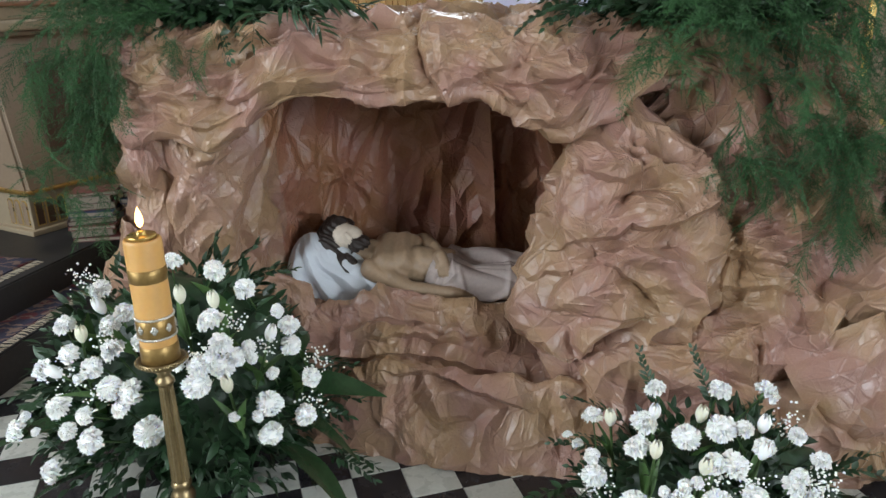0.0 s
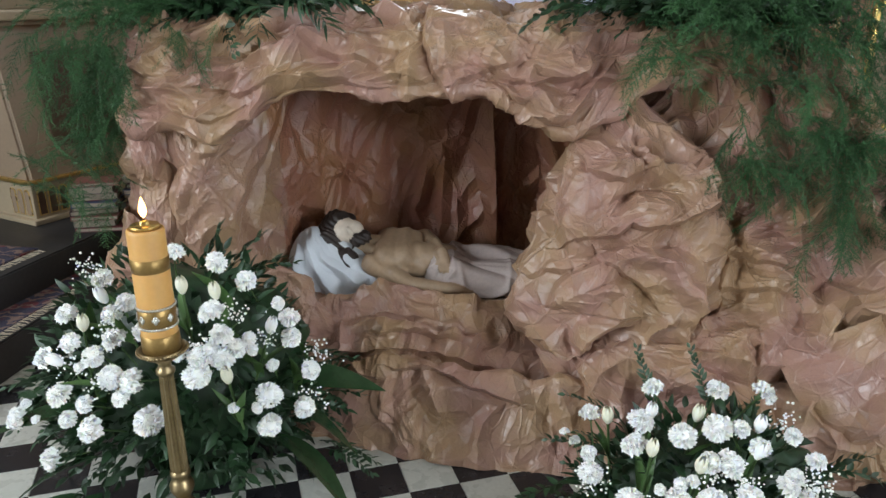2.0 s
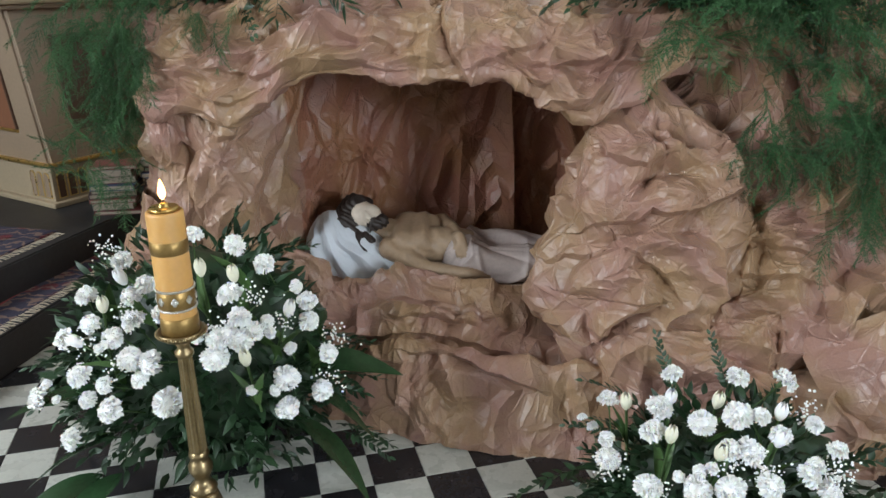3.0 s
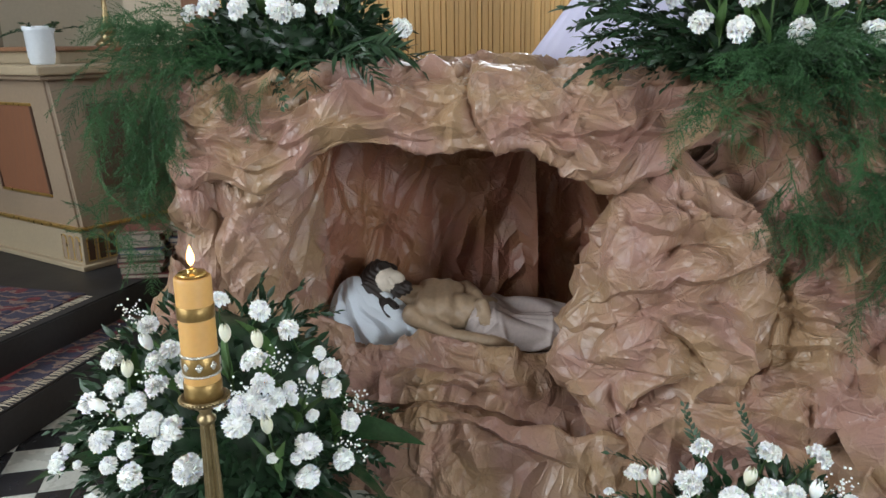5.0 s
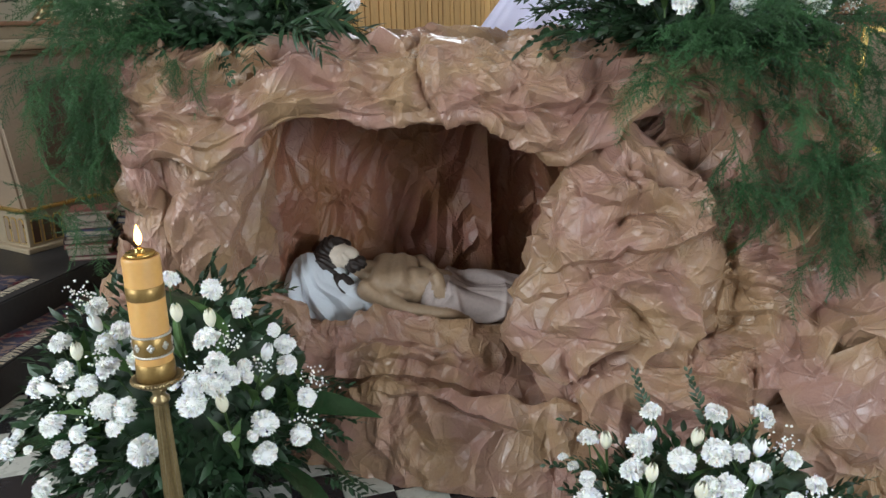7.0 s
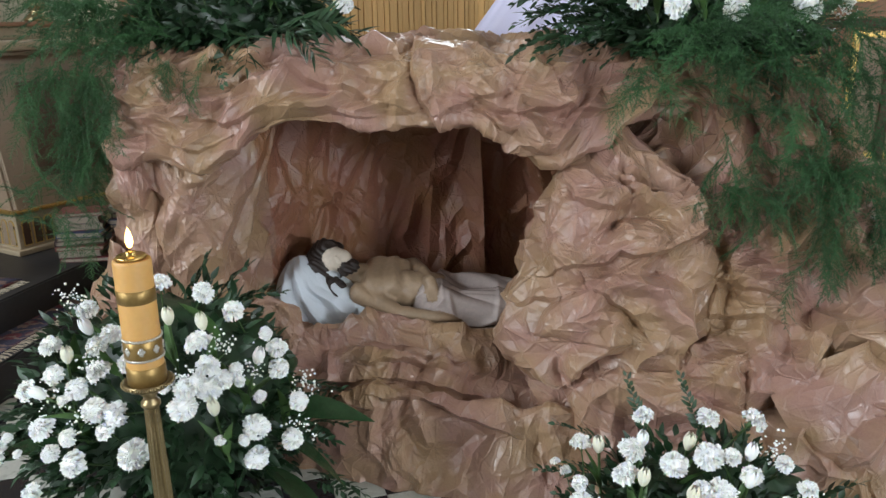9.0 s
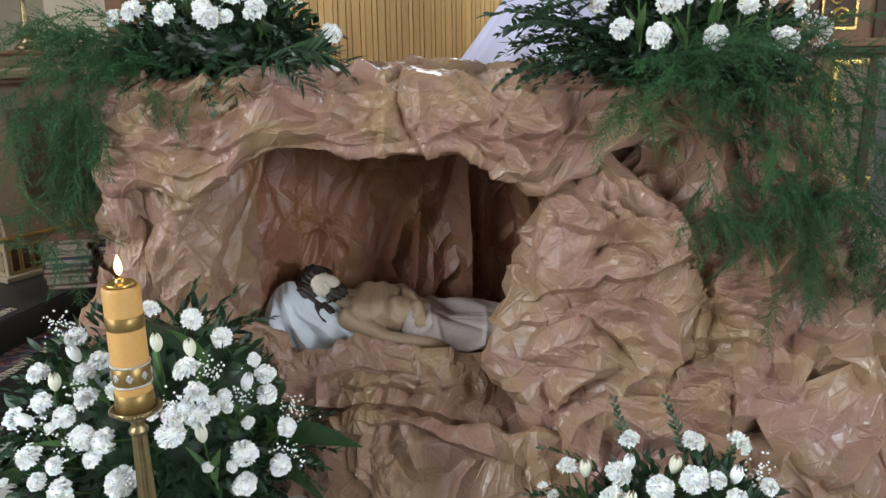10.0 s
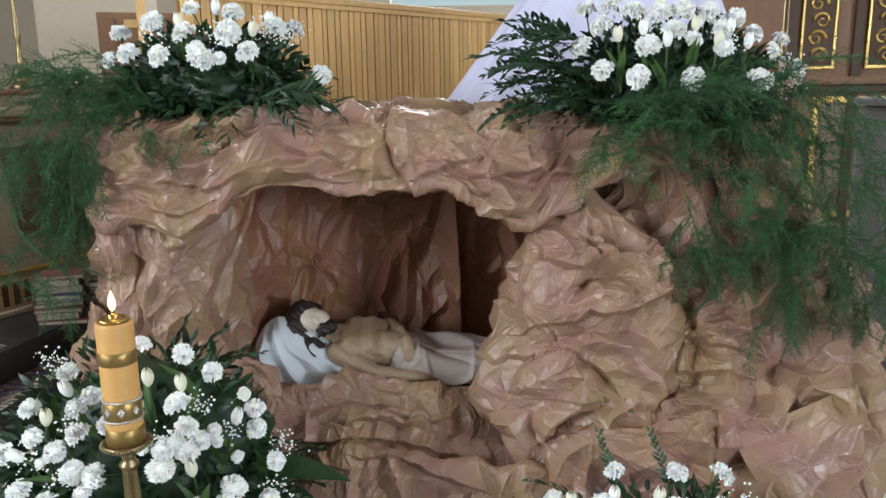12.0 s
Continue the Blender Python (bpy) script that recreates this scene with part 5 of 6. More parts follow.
def spray_mesh(seed, length, leaves, size, droop, mat, wide=0.42):
    """A leafy stem along +x: alternate pointed leaves on a bending twig."""
    r = random.Random(seed)
    t = np.linspace(0, 1, 14)
    line = np.stack([length * t, 0.05 * length * np.sin(3 * t), -droop * length * t**2], -1)
    tv, tf = tube(line, np.linspace(0.0022, 0.0009, 14), 5)
    pieces = [(tv, tf)]
    for k in range(leaves):
        s = 0.12 + 0.88 * k / (leaves - 1)
        p = np.array([np.interp(s, t, line[:, c]) for c in range(3)])
        side = 1 if k % 2 else -1
        way = Vector((0.75 + r.uniform(-0.15, 0.3), side * r.uniform(0.6, 1.0) * (1 - 0.8 * (s > 0.97)), r.uniform(-0.25, 0.45) - droop * s))
        lv, lf = leaf(size * r.uniform(0.75, 1.15) * (1 - 0.35 * s), size * wide * r.uniform(0.8, 1.1) * (1 - 0.3 * s), r.uniform(0.0, 0.35))
        pieces.append((moved(lv, along(p, way, r.uniform(-0.7, 0.7))), lf))
    return raw_mesh("spray", *join(pieces), mat, True)


SPRAYS = [spray_mesh(s, 0.22, 20, 0.050, (0.15, 0.3, 0.5, 0.7)[s % 4], LEAF) for s in range(5)]
PALM = spray_mesh(40, 0.28, 20, 0.17, 0.55, LEAF, 0.14)
BIG_LEAF = raw_mesh("broad_leaf", *leaf(0.36, 0.115, 0.35, 14, 0.18), GLOSSY_LEAF, True)


def fern_mesh(seed, length, droop, spread=0.10):
    """A feathery asparagus fern plume along +x: side twigs set with fine needles."""
    r = np.random.RandomState(seed)
    t = np.linspace(0, 1, 20)
    line = np.stack([length * (t - 0.30 * droop * t**2), 0.06 * length * np.sin(2.5 * t + seed), -droop * length * 0.75 * t**2 + 0.08 * length * np.sin(np.pi * t)], -1)
    pieces_v, pieces_f, at = [], [], 0
    tv, tf = tube(line, np.linspace(0.0016, 0.0006, 20), 4)
    quads = [(tv, np.vstack([tf[:, [0, 1, 2]], tf[:, [0, 2, 3]]]))]
    twigs = int(length / 0.0075)
    for k in range(twigs):
        s = 0.06 + 0.94 * k / twigs
        p = np.array([np.interp(s, t, line[:, c]) for c in range(3)])
        ahead = np.array([np.interp(min(1, s + 0.03), t, line[:, c]) for c in range(3)]) - p
        ahead /= np.linalg.norm(ahead) + 1e-6
        side = np.array([0, 1 if k % 2 else -1, 0])
        way = r.uniform(0.15, 0.9) * ahead + side * r.uniform(0.35, 1.1) + np.array([0, r.uniform(-0.2, 0.2), r.uniform(-0.55, 0.55)])
        way /= np.linalg.norm(way)
        ln = spread * (1.05 - 0.85 * s) * r.choice([0.35, 0.7, 0.9, 1.2])
        m = max(4, int(ln / 0.0034))
        u = np.linspace(0.05, 1, m)[:, None]
        base = p + way * ln * u + (ahead * 0.25 + np.array([0, 0, -0.15])) * ln * u**2
        for rep in range(3):
            d = r.normal(size=(m, 3)) + way * 0.45
            d /= np.linalg.norm(d, axis=1, keepdims=True)
            c = np.cross(d, r.normal(size=(m, 3)))
            c /= np.linalg.norm(c, axis=1, keepdims=True) + 1e-6
            tip = base + d * r.uniform(0.006, 0.012, (m, 1)) * (1.1 - 0.6 * u)
            vv = np.stack([base + c * 0.0011, base - c * 0.0011, tip], 1).reshape(-1, 3)
            quads.append((vv, np.arange(3 * m).reshape(-1, 3)))
        c = np.cross(way, [0, 0, 1.0])
        quads.append((np.stack([p + c * 0.0007, p - c * 0.0007, base[-1]]), np.array([[0, 1, 2]])))
    return raw_mesh("fern_frond", *join(quads), FERN)


FERNS = [fern_mesh(1, 0.30, 0.2, 0.12), fern_mesh(2, 0.34, 0.5, 0.11), fern_mesh(3, 0.28, 0.7, 0.10), fern_mesh(4, 0.24, 0.1, 0.11), fern_mesh(5, 0.38, 0.9, 0.09)]
bm = bmesh.new()
bmesh.ops.create_icosphere(bm, subdivisions=1, radius=0.0036)
BUD_V, BUD_F = np.array([q.co for q in bm.verts]), np.array([[q.index for q in f.verts] for f in bm.faces])
bm.free()


def arrangement(label, dome, base_z, flowers, tulips, seed, filler=900, mist=8, sprays=26, ground=False):
    """A bowl of white carnations and tulips over dark greenery. dome: centre and radii; flowers: (x, z, size) on its front."""
    cx, cy, cz, rx, ry, rz = dome
    base = Vector((cx, cy, base_z))
    thing = empty("flower_arrangement", label, "flowers", Matrix.Translation(base), "white flower arrangements round the grotto")
    r = random.Random(seed)

    def local(x, y, z):
        return Vector((x, y, z)) - base

    def front(x, z, inset=0.0):
        q = 1 - ((x - cx) / rx) ** 2 - ((z - cz) / rz) ** 2
        return cy - ry * math.sqrt(max(0.0, q)) + inset

    def outward(x, y, z):
        return Vector(((x - cx) / rx**2 * 0.35, (y - cy) / ry**2 * 0.30, (z - cz) / rz**2 * 0.35 + 0.35)).normalized()

    put("bowl", raw_mesh("bowl", *lathe([(0, 0), (0.10, 0), (0.14, 0.02), (0.16, 0.09), (0.165, 0.1), (0.15, 0.1), (0.13, 0.07), (0, 0.07)], 32), LEAF, True), thing, label="dark plastic bowl")
    # Dark foam block added inside the dome, so nothing behind shows through the leaves.
    core = bmesh.new()
    bmesh.ops.create_icosphere(core, subdivisions=4, radius=1, matrix=Matrix.Translation((0, 0, cz + 0.18 * rz - base_z)) @ Matrix.Diagonal((0.60 * rx, 0.6 * ry, 0.5 * rz, 1)))
    for v in core.verts:
        v.co += Vector((noise.noise(v.co * 9), noise.noise(v.co * 9 + Vector((5, 0, 0))), noise.noise(v.co * 9 + Vector((0, 5, 0))))) * 0.05
        v.co.z = max(v.co.z, 0.01)
    part("moss_core", core, LEAF, thing, "dark foam core added under the stems", True)
    for x, z, s in flowers:
        y = front(x, z)
        way = outward(x, y, z) + Vector((r.uniform(-0.55, 0.55), r.uniform(-0.5, 0.25), r.uniform(-0.3, 0.5)))
        f = put("carnation", r.choice(CARNATIONS), thing, aimed(local(x, y, z), way, r.uniform(0, 6), s * (0.95 if ground else 1.12)), "white ruffled carnation" if s > 0.7 else "small half-open white carnation")
        put("calyx", CALYX, f)
    for k, (x, z, lean) in enumerate(tulips):
        y = front(x, z, -0.01)
        t = put("tulip", TULIPS[k % 2], thing, aimed(local(x, y, z - 0.028), (lean, -0.12 + r.uniform(-0.1, 0.1), 1), r.uniform(0, 6)), "closed cream white tulip")
        put("stem", TULIP_STEM, t)
        for q in range(2):
            put("blade", BLADE, t, along((0, 0, -0.15), (r.uniform(-0.5, 0.5), r.uniform(-0.5, 0.2), 1.2), r.uniform(-1, 1), r.uniform(0.7, 1.05)), "long pointed tulip leaf")
    # greenery that fills the dome
    pieces = []
    templates = [leaf(0.05, 0.022, 0.2, 5), leaf(0.06, 0.02, 0.35, 5), leaf(0.042, 0.019, 0.1, 5), leaf(0.048, 0.018, 0.3, 5)]
    for _ in range(filler):
        a, b = r.uniform(0, 2 * math.pi), r.uniform(-0.45, 0.92)
        d = Vector((math.cos(a) * math.sqrt(1 - b * b), math.sin(a) * math.sqrt(1 - b * b), b))
        k = r.uniform(0.45, 0.82)
        p = Vector((cx + rx * k * d.x * (0.74 if ground and d.x > 0 else 1.0), cy + ry * k * d.y, cz + rz * k * d.z))
        if p.z < base_z + 0.015:
            p.z = base_z + 0.015 + r.uniform(0, 0.05)
        v, f = r.choice(templates)
        way = d + Vector((r.uniform(-0.8, 0.8), r.uniform(-0.8, 0.8), r.uniform(-0.5, 0.6)))
        pieces.append((moved(v, along(p - base, way, r.uniform(-1.5, 1.5), r.uniform(0.8, 1.3))), f))
    tagged(put("greenery", raw_mesh("greenery", *join(pieces), LEAF, True), thing, label="dense dark green leaves"), kind="stuff")
    for k in range(sprays):
        a = r.uniform(-math.pi, 0.0) if k % 4 else r.uniform(0, math.pi)
        el = r.uniform(-0.25, 0.55)
        d = Vector((math.cos(a) * math.cos(el), math.sin(a) * math.cos(el), math.sin(el)))
        p = Vector((cx + 0.5 * rx * d.x, cy + 0.5 * ry * d.y, max(base_z + 0.03, cz + 0.5 * rz * d.z)))
        put("leafy_spray", r.choice(SPRAYS), thing, along(p - base, d + Vector((0, 0, 0.25 if ground else 0.1)), r.uniform(-0.8, 0.8), r.uniform(0.75, 1.1)), "glossy dark green leafy stem")
    for k in range(mist):
        x, z = r.choice(flowers)[:2]
        x, z = x + r.uniform(-0.09, 0.09), z + r.uniform(-0.08, 0.05)
        c = local(x, front(x, z) + 0.005, z)
        buds = []
        for _ in range(46):
            o = Vector((r.gauss(0, 0.022), r.gauss(0, 0.014), r.gauss(0, 0.022)))
            buds.append((BUD_V * r.uniform(0.6, 1.3) + np.array(c + o), BUD_F))
        tagged(put("bud_mist", raw_mesh("bud_mist", *join(buds), WHITE_PETAL, True), thing, label="tiny white filler blossom"), kind="stuff")
    return thing, local, r


LEFT_A = [(-0.93, 0.79, 0.9), (-0.74, 0.85, 0.85), (-0.62, 0.82, 0.85), (-0.54, 0.77, 0.9), (-0.85, 0.74, 0.8), (-0.89, 0.71, 0.8), (-0.88, 0.65, 0.95), (-0.62, 0.71, 1), (-0.59, 0.65, 0.95), (-0.65, 0.6, 0.9), (-0.55, 0.61, 0.75), (-0.52, 0.63, 0.55), (-0.51, 0.6, 0.5), (-0.59, 0.59, 1), (-0.71, 0.62, 0.9), (-0.45, 0.7, 0.6), (-0.42, 0.66, 0.85), (-0.41, 0.61, 0.85), (-0.46, 0.55, 0.5), (-0.36, 0.51, 0.85), (-1.03, 0.7, 0.85), (-1.01, 0.63, 0.85), (-1.1, 0.58, 0.9)]
LEFT_B = [(-0.94, 0.6, 0.9), (-0.98, 0.57, 0.45), (-0.89, 0.55, 1), (-0.83, 0.54, 1), (-0.65, 0.55, 1.1), (-1.05, 0.49, 1), (-1.17, 0.44, 0.45), (-0.97, 0.47, 0.75), (-0.86, 0.5, 0.8), (-1.22, 0.38, 1), (-1.14, 0.4, 0.4), (-1.03, 0.42, 0.75), (-0.96, 0.4, 1.05), (-0.79, 0.43, 1.2), (-1.11, 0.28, 1), (-0.47, 0.47, 1), (-0.47, 0.38, 0.95), (-0.38, 0.41, 0.9), (-0.56, 0.45, 0.45), (-0.5, 0.44, 0.5), (-0.8, 0.67, 0.8), (-0.62, 0.61, 0.8)]
LEFT_T = [(-0.97, 0.69, 0.1), (-0.91, 0.76, -0.4), (-0.7, 0.78, 0), (-0.47, 0.66, 0.35), (-0.57, 0.55, -0.1), (-1.03, 0.6, -1.6), (-0.61, 0.76, -0.05)]
low_left, at_left, rl = arrangement("floor arrangement of white carnations, tulips and dark greenery", (-.80, 2.32, .30, .62, .40, .62), 0.0, LEFT_A + LEFT_B, LEFT_T, 5, 2600, 10, 40, True)
RIGHT_F = [(0.43, 0.41, 0.85), (0.6, 0.49, 0.85), (0.78, 0.48, 0.95), (0.91, 0.47, 1), (0.56, 0.42, 1.05), (0.53, 0.38, 1.05), (0.65, 0.42, 1), (0.74, 0.44, 1.1), (0.8, 0.44, 0.75), (0.39, 0.32, 0.5), (0.42, 0.32, 0.7), (0.42, 0.29, 0.95), (0.71, 0.38, 0.85), (0.76, 0.38, 1.05), (0.99, 0.37, 0.75), (0.94, 0.42, 0.7), (0.92, 0.35, 0.7), (0.9, 0.33, 0.95), (0.95, 0.29, 0.95), (0.51, 0.27, 1.05), (0.62, 0.29, 1.05), (0.7, 0.3, 1.1), (0.8, 0.31, 1.05), (0.63, 0.33, 0.5), (0.58, 0.31, 0.45), (0.66, 0.34, 0.5), (0.36, 0.35, 0.4), (0.84, 0.41, 0.8)]
RIGHT_T = [(0.48, 0.41, -0.1), (0.59, 0.44, 0.05), (0.7, 0.46, 0.1), (0.85, 0.45, 0.15), (0.57, 0.39, 0.1), (0.83, 0.41, 0.2), (0.68, 0.38, 0.1)]
low_right, at_right, rr_ = arrangement("low floor arrangement of white carnations and tulips by the rock", (.80, 2.0, .06, .5, .32, .42), 0.0, RIGHT_F, RIGHT_T, 6, 2000, 8, 34, True)
TOPL_F = [(-.87, 1.79, 1.0), (-.74, 1.75, 1.0), (-.59, 1.75, 1.15), (-.39, 1.77, .9), (-.94, 1.68, 1.0), (-.82, 1.67, 1.0), (-.67, 1.66, 1.1), (-.52, 1.68, 1.05), (-.28, 1.60, .95), (-.74, 1.84, .8), (-1.02, 1.66, .8), (-1.02, 1.76, .9), (-.59, 1.82, .95), (-.44, 1.77, 1.0), (-.69, 1.69, .75), (-.61, 1.66, .6)]
top_left, at_tl, rtl = arrangement("arrangement of white carnations and trailing fern on the grotto", (-.70, 3.02, 1.50, .47, .30, .36), 1.45, TOPL_F, [(-.76, 1.79, -.1), (-.65, 1.84, .05), (-.51, 1.76, .1), (-.47, 1.80, .15)], 7, 2200, 6, 24)
TOPR_F = [(.63, 1.68, 1.0), (.70, 1.75, 1.0), (.84, 1.68, 1.0), (.93, 1.73, 1.0), (.69, 1.60, .95), (.80, 1.58, 1.05), (.98, 1.57, 1.0), (1.22, 1.56, 1.15), (1.44, 1.60, 1.0), (1.22, 1.72, .8), (1.36, 1.70, .8), (.99, 1.70, .75), (1.10, 1.73, .9), (.81, 1.80, 1.0), (.89, 1.79, 1.0), (1.09, 1.67, .8), (.76, 1.83, .9), (.98, 1.80, 1.0), (1.06, 1.79, .9), (1.16, 1.77, .9), (.68, 1.82, .9), (1.29, 1.66, .7)]
top_right, at_tr, rtr = arrangement("arrangement of white carnations, tulips and asparagus fern on the grotto", (.98, 2.92, 1.46, .5, .32, .42), 1.42, TOPR_F, [(.75, 1.72, -.1), (.90, 1.70, 0), (1.07, 1.70, .1), (1.18, 1.69, .15), (.90, 1.82, 0), (.83, 1.74, -.1), (1.0, 1.75, .05), (1.12, 1.74, .1)], 8, 2400, 8, 30)


def fern_fall(thing, local, r, count, x, y, z, ways, sizes):
    """Fern plumes that start in the box x, y, z and head along ways."""
    for k in range(count):
        p = local(r.uniform(*x), r.uniform(*y), r.uniform(*z))
        w = Vector(r.choice(ways)) + Vector((r.uniform(-0.35, 0.35), r.uniform(-0.3, 0.3), r.uniform(-0.3, 0.3)))
        put("fern_frond", FERNS[r.randrange(5)], thing, along(p, w, r.uniform(-0.9, 0.9), r.uniform(*sizes)), "feathery asparagus fern")


fern_fall(top_left, at_tl, rtl, 38, (-1.18, -.85), (2.70, 2.95), (1.44, 1.62), [(-1, -.3, .15), (-.8, -.5, -.4), (-.3, -.7, .1), (-.8, .1, .5)], (0.8, 1.15))
fern_fall(top_left, at_tl, rtl, 38, (-1.32, -1.04), (2.66, 2.85), (1.18, 1.46), [(-.3, -.3, -1), (-.9, -.1, -.6), (.1, -.5, -.8)], (0.7, 1.05))
fern_fall(top_left, at_tl, rtl, 9, (-1.30, -1.08), (2.70, 2.85), (1.04, 1.15), [(-.3, -.2, -1)], (0.6, 0.9))
fern_fall(top_left, at_tl, rtl, 8, (-.98, -.66), (2.66, 2.72), (1.38, 1.46), [(.2, -.5, -.9), (-.2, -.4, -1)], (0.4, 0.6))
fern_fall(top_right, at_tr, rtr, 64, (.72, 1.50), (2.56, 2.76), (1.28, 1.56), [(.8, -.4, -.2), (.2, -.8, -.2), (-.6, -.7, -.2), (.9, -.1, .3), (.5, -.5, -.7)], (0.8, 1.15))
fern_fall(top_right, at_tr, rtr, 62, (.90, 1.62), (2.44, 2.60), (1.00, 1.32), [(.3, -.3, -1), (.7, -.2, -.5), (-.3, -.4, -.9), (.9, 0, -.1)], (0.7, 1.05))
fern_fall(top_right, at_tr, rtr, 32, (1.22, 1.66), (2.40, 2.52), (.84, 1.04), [(.2, -.2, -1), (.7, 0, -.5), (-.3, -.3, -.9)], (0.6, 0.95))
fern_fall(top_left, at_tl, rtl, 8, (-1.40, -1.22), (2.70, 2.85), (.78, .98), [(-.1, -.2, -1), (.3, -.2, -.7), (-.4, 0, .3)], (0.5, 0.8))
for k, (x, y, z, w, s) in enumerate(((-.52, 2.76, 1.53, (.75, -.45, .1), .75), (-.58, 2.72, 1.50, (.1, -.6, .0), .6), (-.45, 2.80, 1.55, (1, -.2, .15), .8), (-.50, 2.74, 1.52, (.45, -.6, .0), .65), (-.42, 2.80, 1.53, (.9, -.3, .05), .75))):
    put("palm_leaf", PALM, top_left, along(at_tl(x, y, z), w, (k - 1) * 0.3, s), "dark palm leaf with long leaflets")
for k in range(26):
    put("leafy_spray", SPRAYS[k % 5], top_right, along(at_tr(rtr.uniform(.50, .72), rtr.uniform(2.70, 2.90), rtr.uniform(1.47, 1.72)), (-1, rtr.uniform(-.4, .2), rtr.uniform(-.1, .7)), rtr.uniform(-1, 1), rtr.uniform(.8, 1.15)), "glossy dark green leafy stem")
for k in range(16):
    x, z, _ = (LEFT_A + LEFT_B)[k * 2]
    put("blade", BLADE, low_left, along(at_left(x + .03, 2.15, z - .16), (rl.uniform(-.4, .4), -.35, 1), rl.uniform(-1.2, 1.2), rl.uniform(.9, 1.3)), "long pointed tulip leaf")
for x, y, z, w, s in ((.72, 2.75, 1.50, (-1, -.2, .1), 1.0), (.70, 2.76, 1.56, (-1, -.1, .45), 1.05), (.74, 2.74, 1.47, (-.9, -.5, -.1), .9), (.72, 2.8, 1.62, (-.8, 0, .8), 1.0), (.70, 2.78, 1.53, (-1, -.3, .25), 1.15), (.66, 2.78, 1.58, (-1, 0, .6), 1.2), (.62, 2.74, 1.50, (-.8, -.3, .05), 1.1), (.60, 2.76, 1.56, (-.9, .1, .3), 1.2), (.66, 2.8, 1.66, (-.7, 0, 1), 1.2), (.58, 2.74, 1.49, (-1, -.5, .2), 1.0), (.60, 2.8, 1.62, (-1, 0, .9), 1.1), (.55, 2.78, 1.52, (-1, 0, .5), 1.0)):
    put("leafy_spray", SPRAYS[rtr.randrange(5)], top_right, along(at_tr(x, y, z), w, rtr.uniform(-.5, .5), s), "glossy dark green leafy stem")
for x, y, z, w, s in ((-.72, 2.42, .62, (.45, 0, 1), 1.1), (-.78, 2.45, .62, (.1, 0, 1), 1.0), (-.70, 2.40, .62, (.8, 0, .85), 1.05), (-.66, 2.40, .66, (1, 0, .6), .9), (-.45, 2.35, .36, (.9, -.1, .6), .9), (-.42, 2.3, .30, (1, -.1, .4), .8), (-.40, 2.3, .13, (1, -.3, .1), .9), (-.38, 2.3, .10, (.9, -.6, 0), .8)):
    put("leafy_spray", SPRAYS[1], low_left, along(at_left(x, y, z), w, rl.uniform(-.5, .5), s), "glossy dark green leafy stem")
for x, y, z, w, s in ((-.55, 2.2, .36, (1, -.3, -.05), .95), (-.5, 2.15, .25, (1, -.5, -.3), .95), (-1.05, 2.0, .14, (-.8, -.7, -.05), .95), (-.98, 1.98, .16, (-.4, -1, .05), .8), (-1.05, 2.08, .38, (-1, -.25, .1), .75), (-.98, 2.0, .27, (-1, -.4, -.05), .75), (-.46, 2.2, .42, (1, -.2, .2), .8)):
    put("broad_leaf", BIG_LEAF, low_left, along(at_left(x, y, z), w, rl.uniform(-.4, .4), s), "broad dark green leaf")
for x, y, z, w, s in ((.56, 2.1, .30, (-.5, 0, .8), .9), (.64, 2.1, .36, (-.1, .1, 1), .75), (.80, 2.1, .36, (-.1, .1, 1), .75), (.52, 2.05, .26, (-.9, 0, .5), .8), (.40, 2.05, .14, (-1, -.2, .2), 1.0), (.40, 2.0, .08, (-1, -.4, .05), 1.0), (1.08, 2.0, .2, (1, -.1, .3), 1.0), (1.12, 1.95, .12, (1, -.3, .2), 1.1)):
    put("leafy_spray", SPRAYS[2], low_right, along(at_right(x, y, z), w, rr_.uniform(-.5, .5), s), "glossy dark green leafy stem")
for k in range(7):
    put("leafy_spray", SPRAYS[k % 5], pot, along((0.02 * (k - 3), 0, 0.16), (math.cos(k * 0.9), math.sin(k * 0.9), 0.5), 0, 0.8), "dark green drooping leaves")

# ---- the veiled stand, far candle ----


def veil():
    n, k = 120, 60
    a, h = np.meshgrid(np.linspace(0, 2 * np.pi, n, endpoint=False), np.linspace(0, 1, k))
    shut = np.sqrt(np.clip((1 - h) / 0.12, 0, 1))
    wide, deep = (0.66 - 0.40 * h) * shut, (0.20 - 0.08 * h) * shut
    pleat = 1 + 0.05 * np.sin(17 * a + 2.5 * np.sin(3 * a)) * (1 - 0.5 * h) + 0.02 * np.sin(41 * a)
    v = np.stack([wide * np.cos(a) * pleat + 0.10 * h, deep * np.sin(a) * pleat, 0.70 * h], -1).reshape(-1, 3)
    i, j = np.meshgrid(np.arange(k - 1), np.arange(n), indexing="ij")
    m = (j + 1) % n
    f = np.stack([i * n + j, i * n + m, (i + 1) * n + m, (i + 1) * n + j], -1).reshape(-1, 4)
    ob = put("white_veil", raw_mesh("white_veil", v, f, VEIL, True), None, pose(0.84, 3.32, 1.445))
    return tagged(ob, "white and lilac veil draped over a stand", "veil")


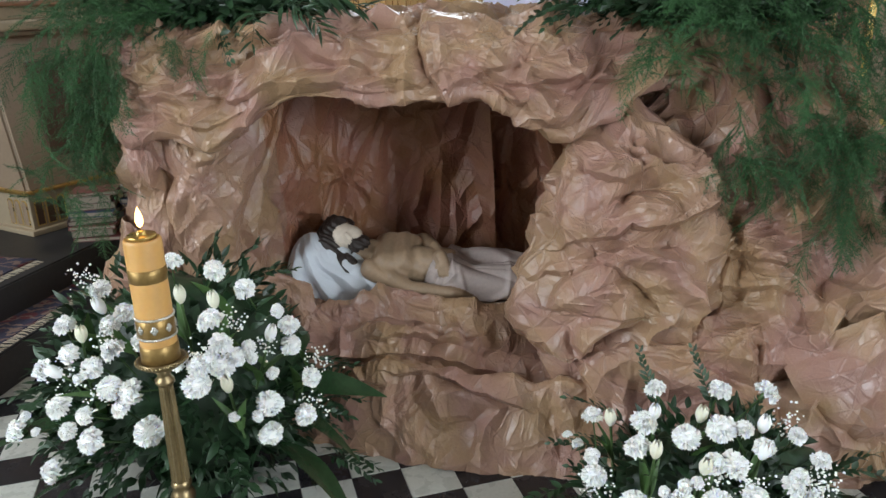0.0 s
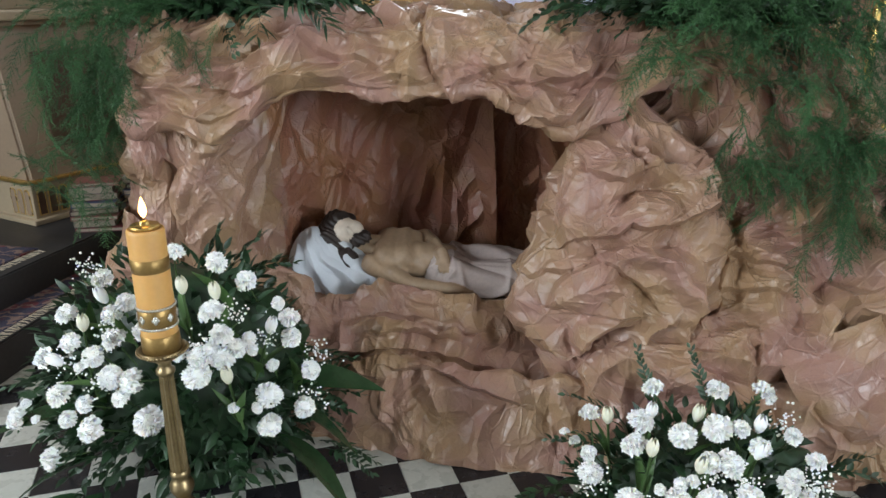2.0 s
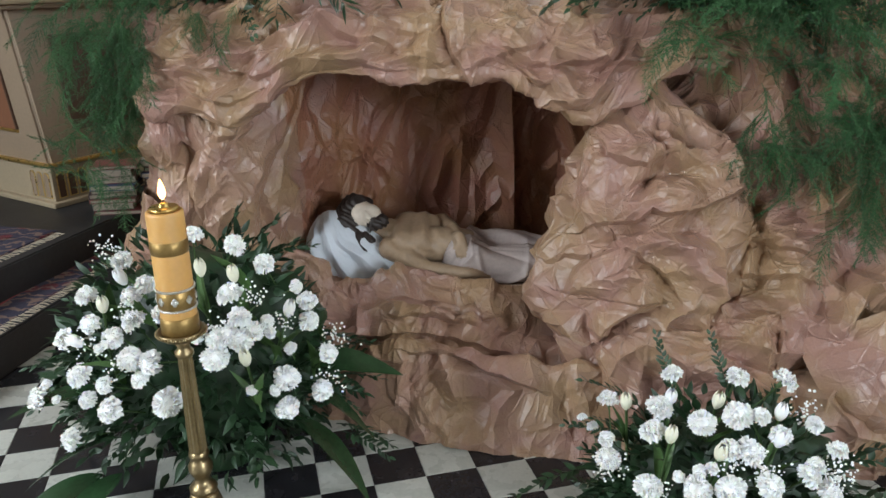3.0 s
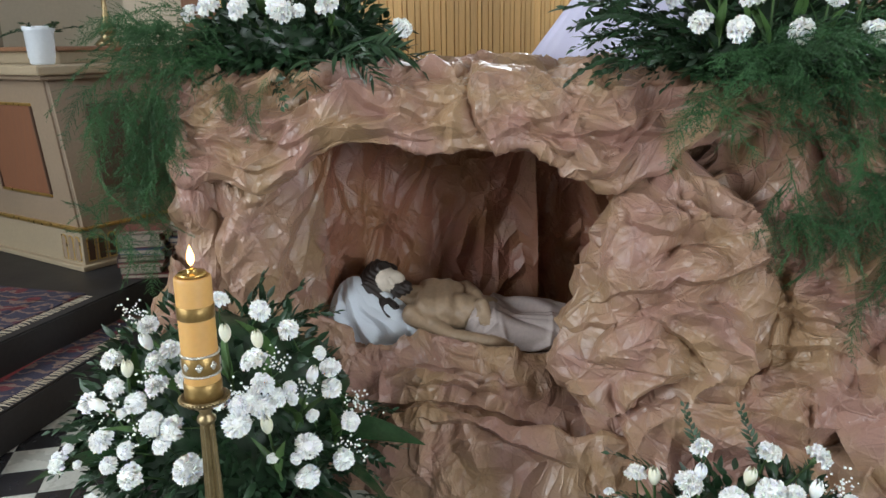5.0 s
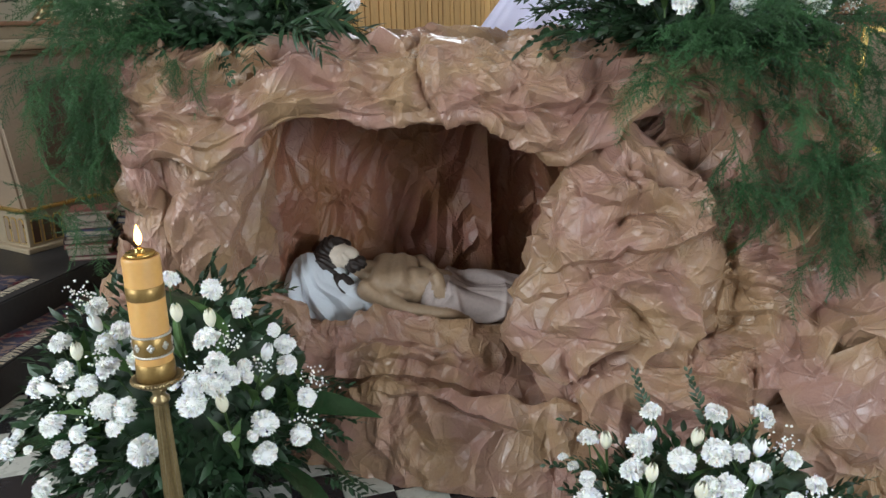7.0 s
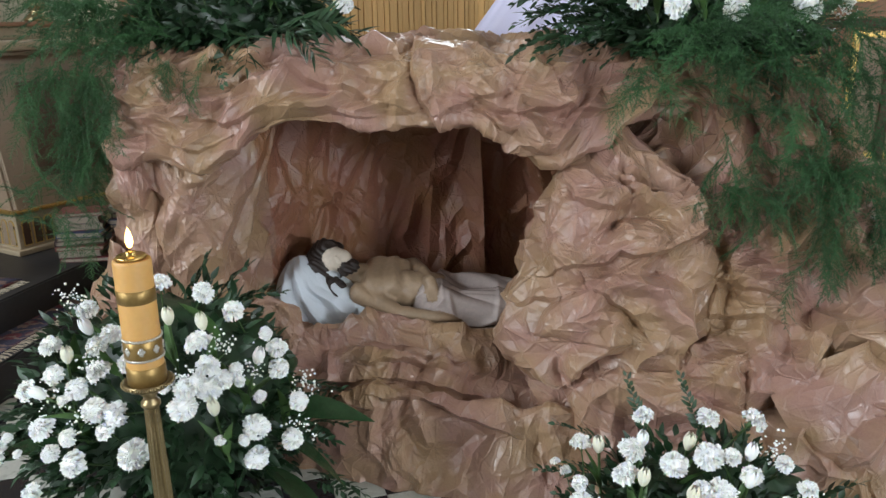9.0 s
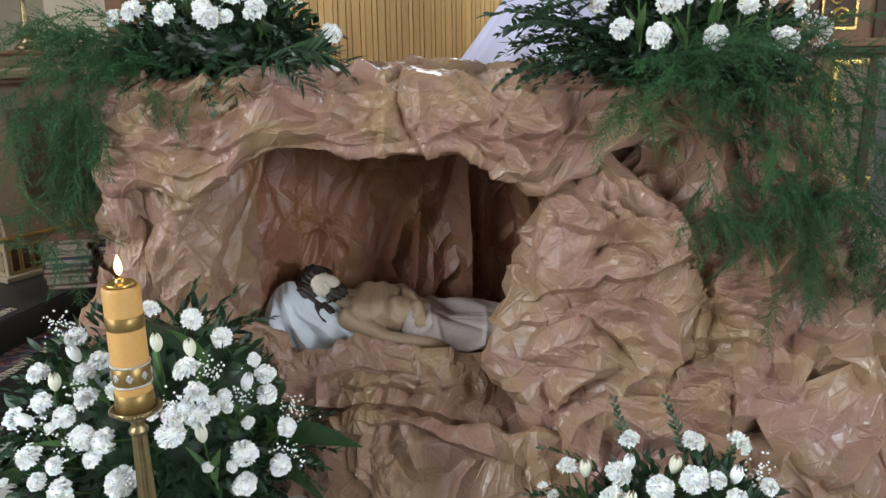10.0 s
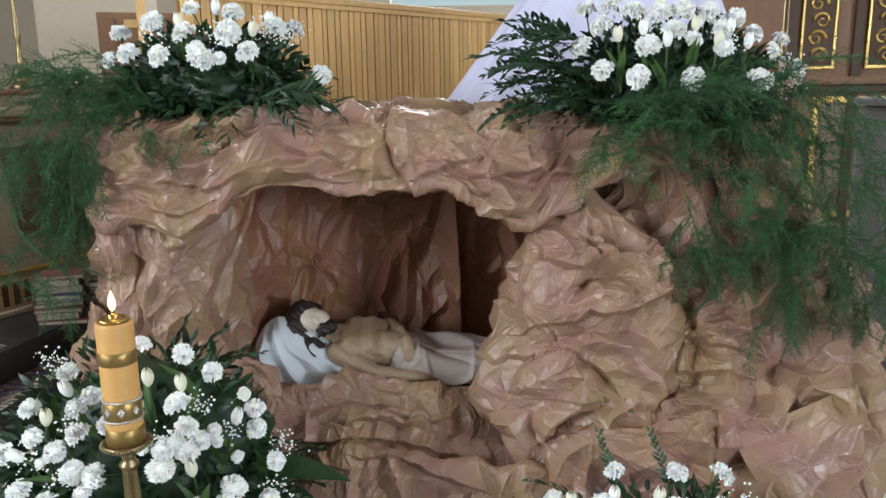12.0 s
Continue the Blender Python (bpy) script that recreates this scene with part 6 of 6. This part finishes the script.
veil()
far = empty("altar_candle", "short yellow candle behind the grotto", "candle", pose(0.62, 3.95, 0.0))
put("holder", raw_mesh("holder", *lathe([(0, 0), (0.13, 0), (0.13, 0.02), (0.03, 0.06), (0.018, 0.1), (0.018, 1.55), (0.05, 1.57), (0.05, 1.58), (0, 1.58)], 28), BRASS, True), far)
put("wax", raw_mesh("wax", *lathe([(0.034, 1.58), (0.034, 1.80), (0.03, 1.81), (0, 1.81)], 32), WAX, True), far, label="yellow wax")

# ---- floor tiles, laid last ----
SIDE, TURN, X0, Y0 = 0.17, radians(16.7), -0.310, 2.312
ax, ay = Vector((math.cos(TURN), math.sin(TURN), 0)), Vector((-math.sin(TURN), math.cos(TURN), 0))


def tile_bm(side, mat):
    bm = bmesh.new()
    got = bmesh.ops.create_cube(bm, size=1, matrix=Matrix.LocRotScale((side / 2, side / 2, -0.006), None, (side - 0.0016, side - 0.0016, 0.012)))
    bmesh.ops.bevel(bm, geom=[e for e in bm.edges if all(v.co.z > -0.001 for v in e.verts)], offset=0.0012, segments=1, affect="EDGES")
    me = bpy.data.meshes.new("tile")
    bm.to_mesh(me)
    bm.free()
    me.materials.append(mat)
    return me


TILES = [tile_bm(SIDE, TILE_B), tile_bm(SIDE, TILE_W)]
rest = [[], []]
tile_v = np.array([v.co for v in TILES[0].vertices])
tile_f = [tuple(p.vertices) for p in TILES[0].polygons]
tile_q = np.array([f for f in tile_f if len(f) == 4])
rt = random.Random(12)
for i in range(-62, 62):
    for j in range(-62, 62):
        p = Vector((X0, Y0, 0)) + ax * (SIDE * i) + ay * (SIDE * j)
        if not (-4.9 < p.x < 4.75 and -5.9 < p.y < 7.7):
            continue
        m = pose(p.x, p.y, rt.uniform(-0.0006, 0.0004), 0, 0, 16.7)
        colour = (i + j + 1) % 2
        if -1.95 < p.x < 1.75 and 1.45 < p.y < 2.95:
            put("tile", TILES[colour], floor, m)
        else:
            rest[colour].append((moved(tile_v, m), tile_q))
for colour, name in ((0, "black_tiling"), (1, "white_tiling")):
    tagged(put(name, raw_mesh(name, *join(rest[colour]), (TILE_B, TILE_W)[colour]), floor), kind="stuff")
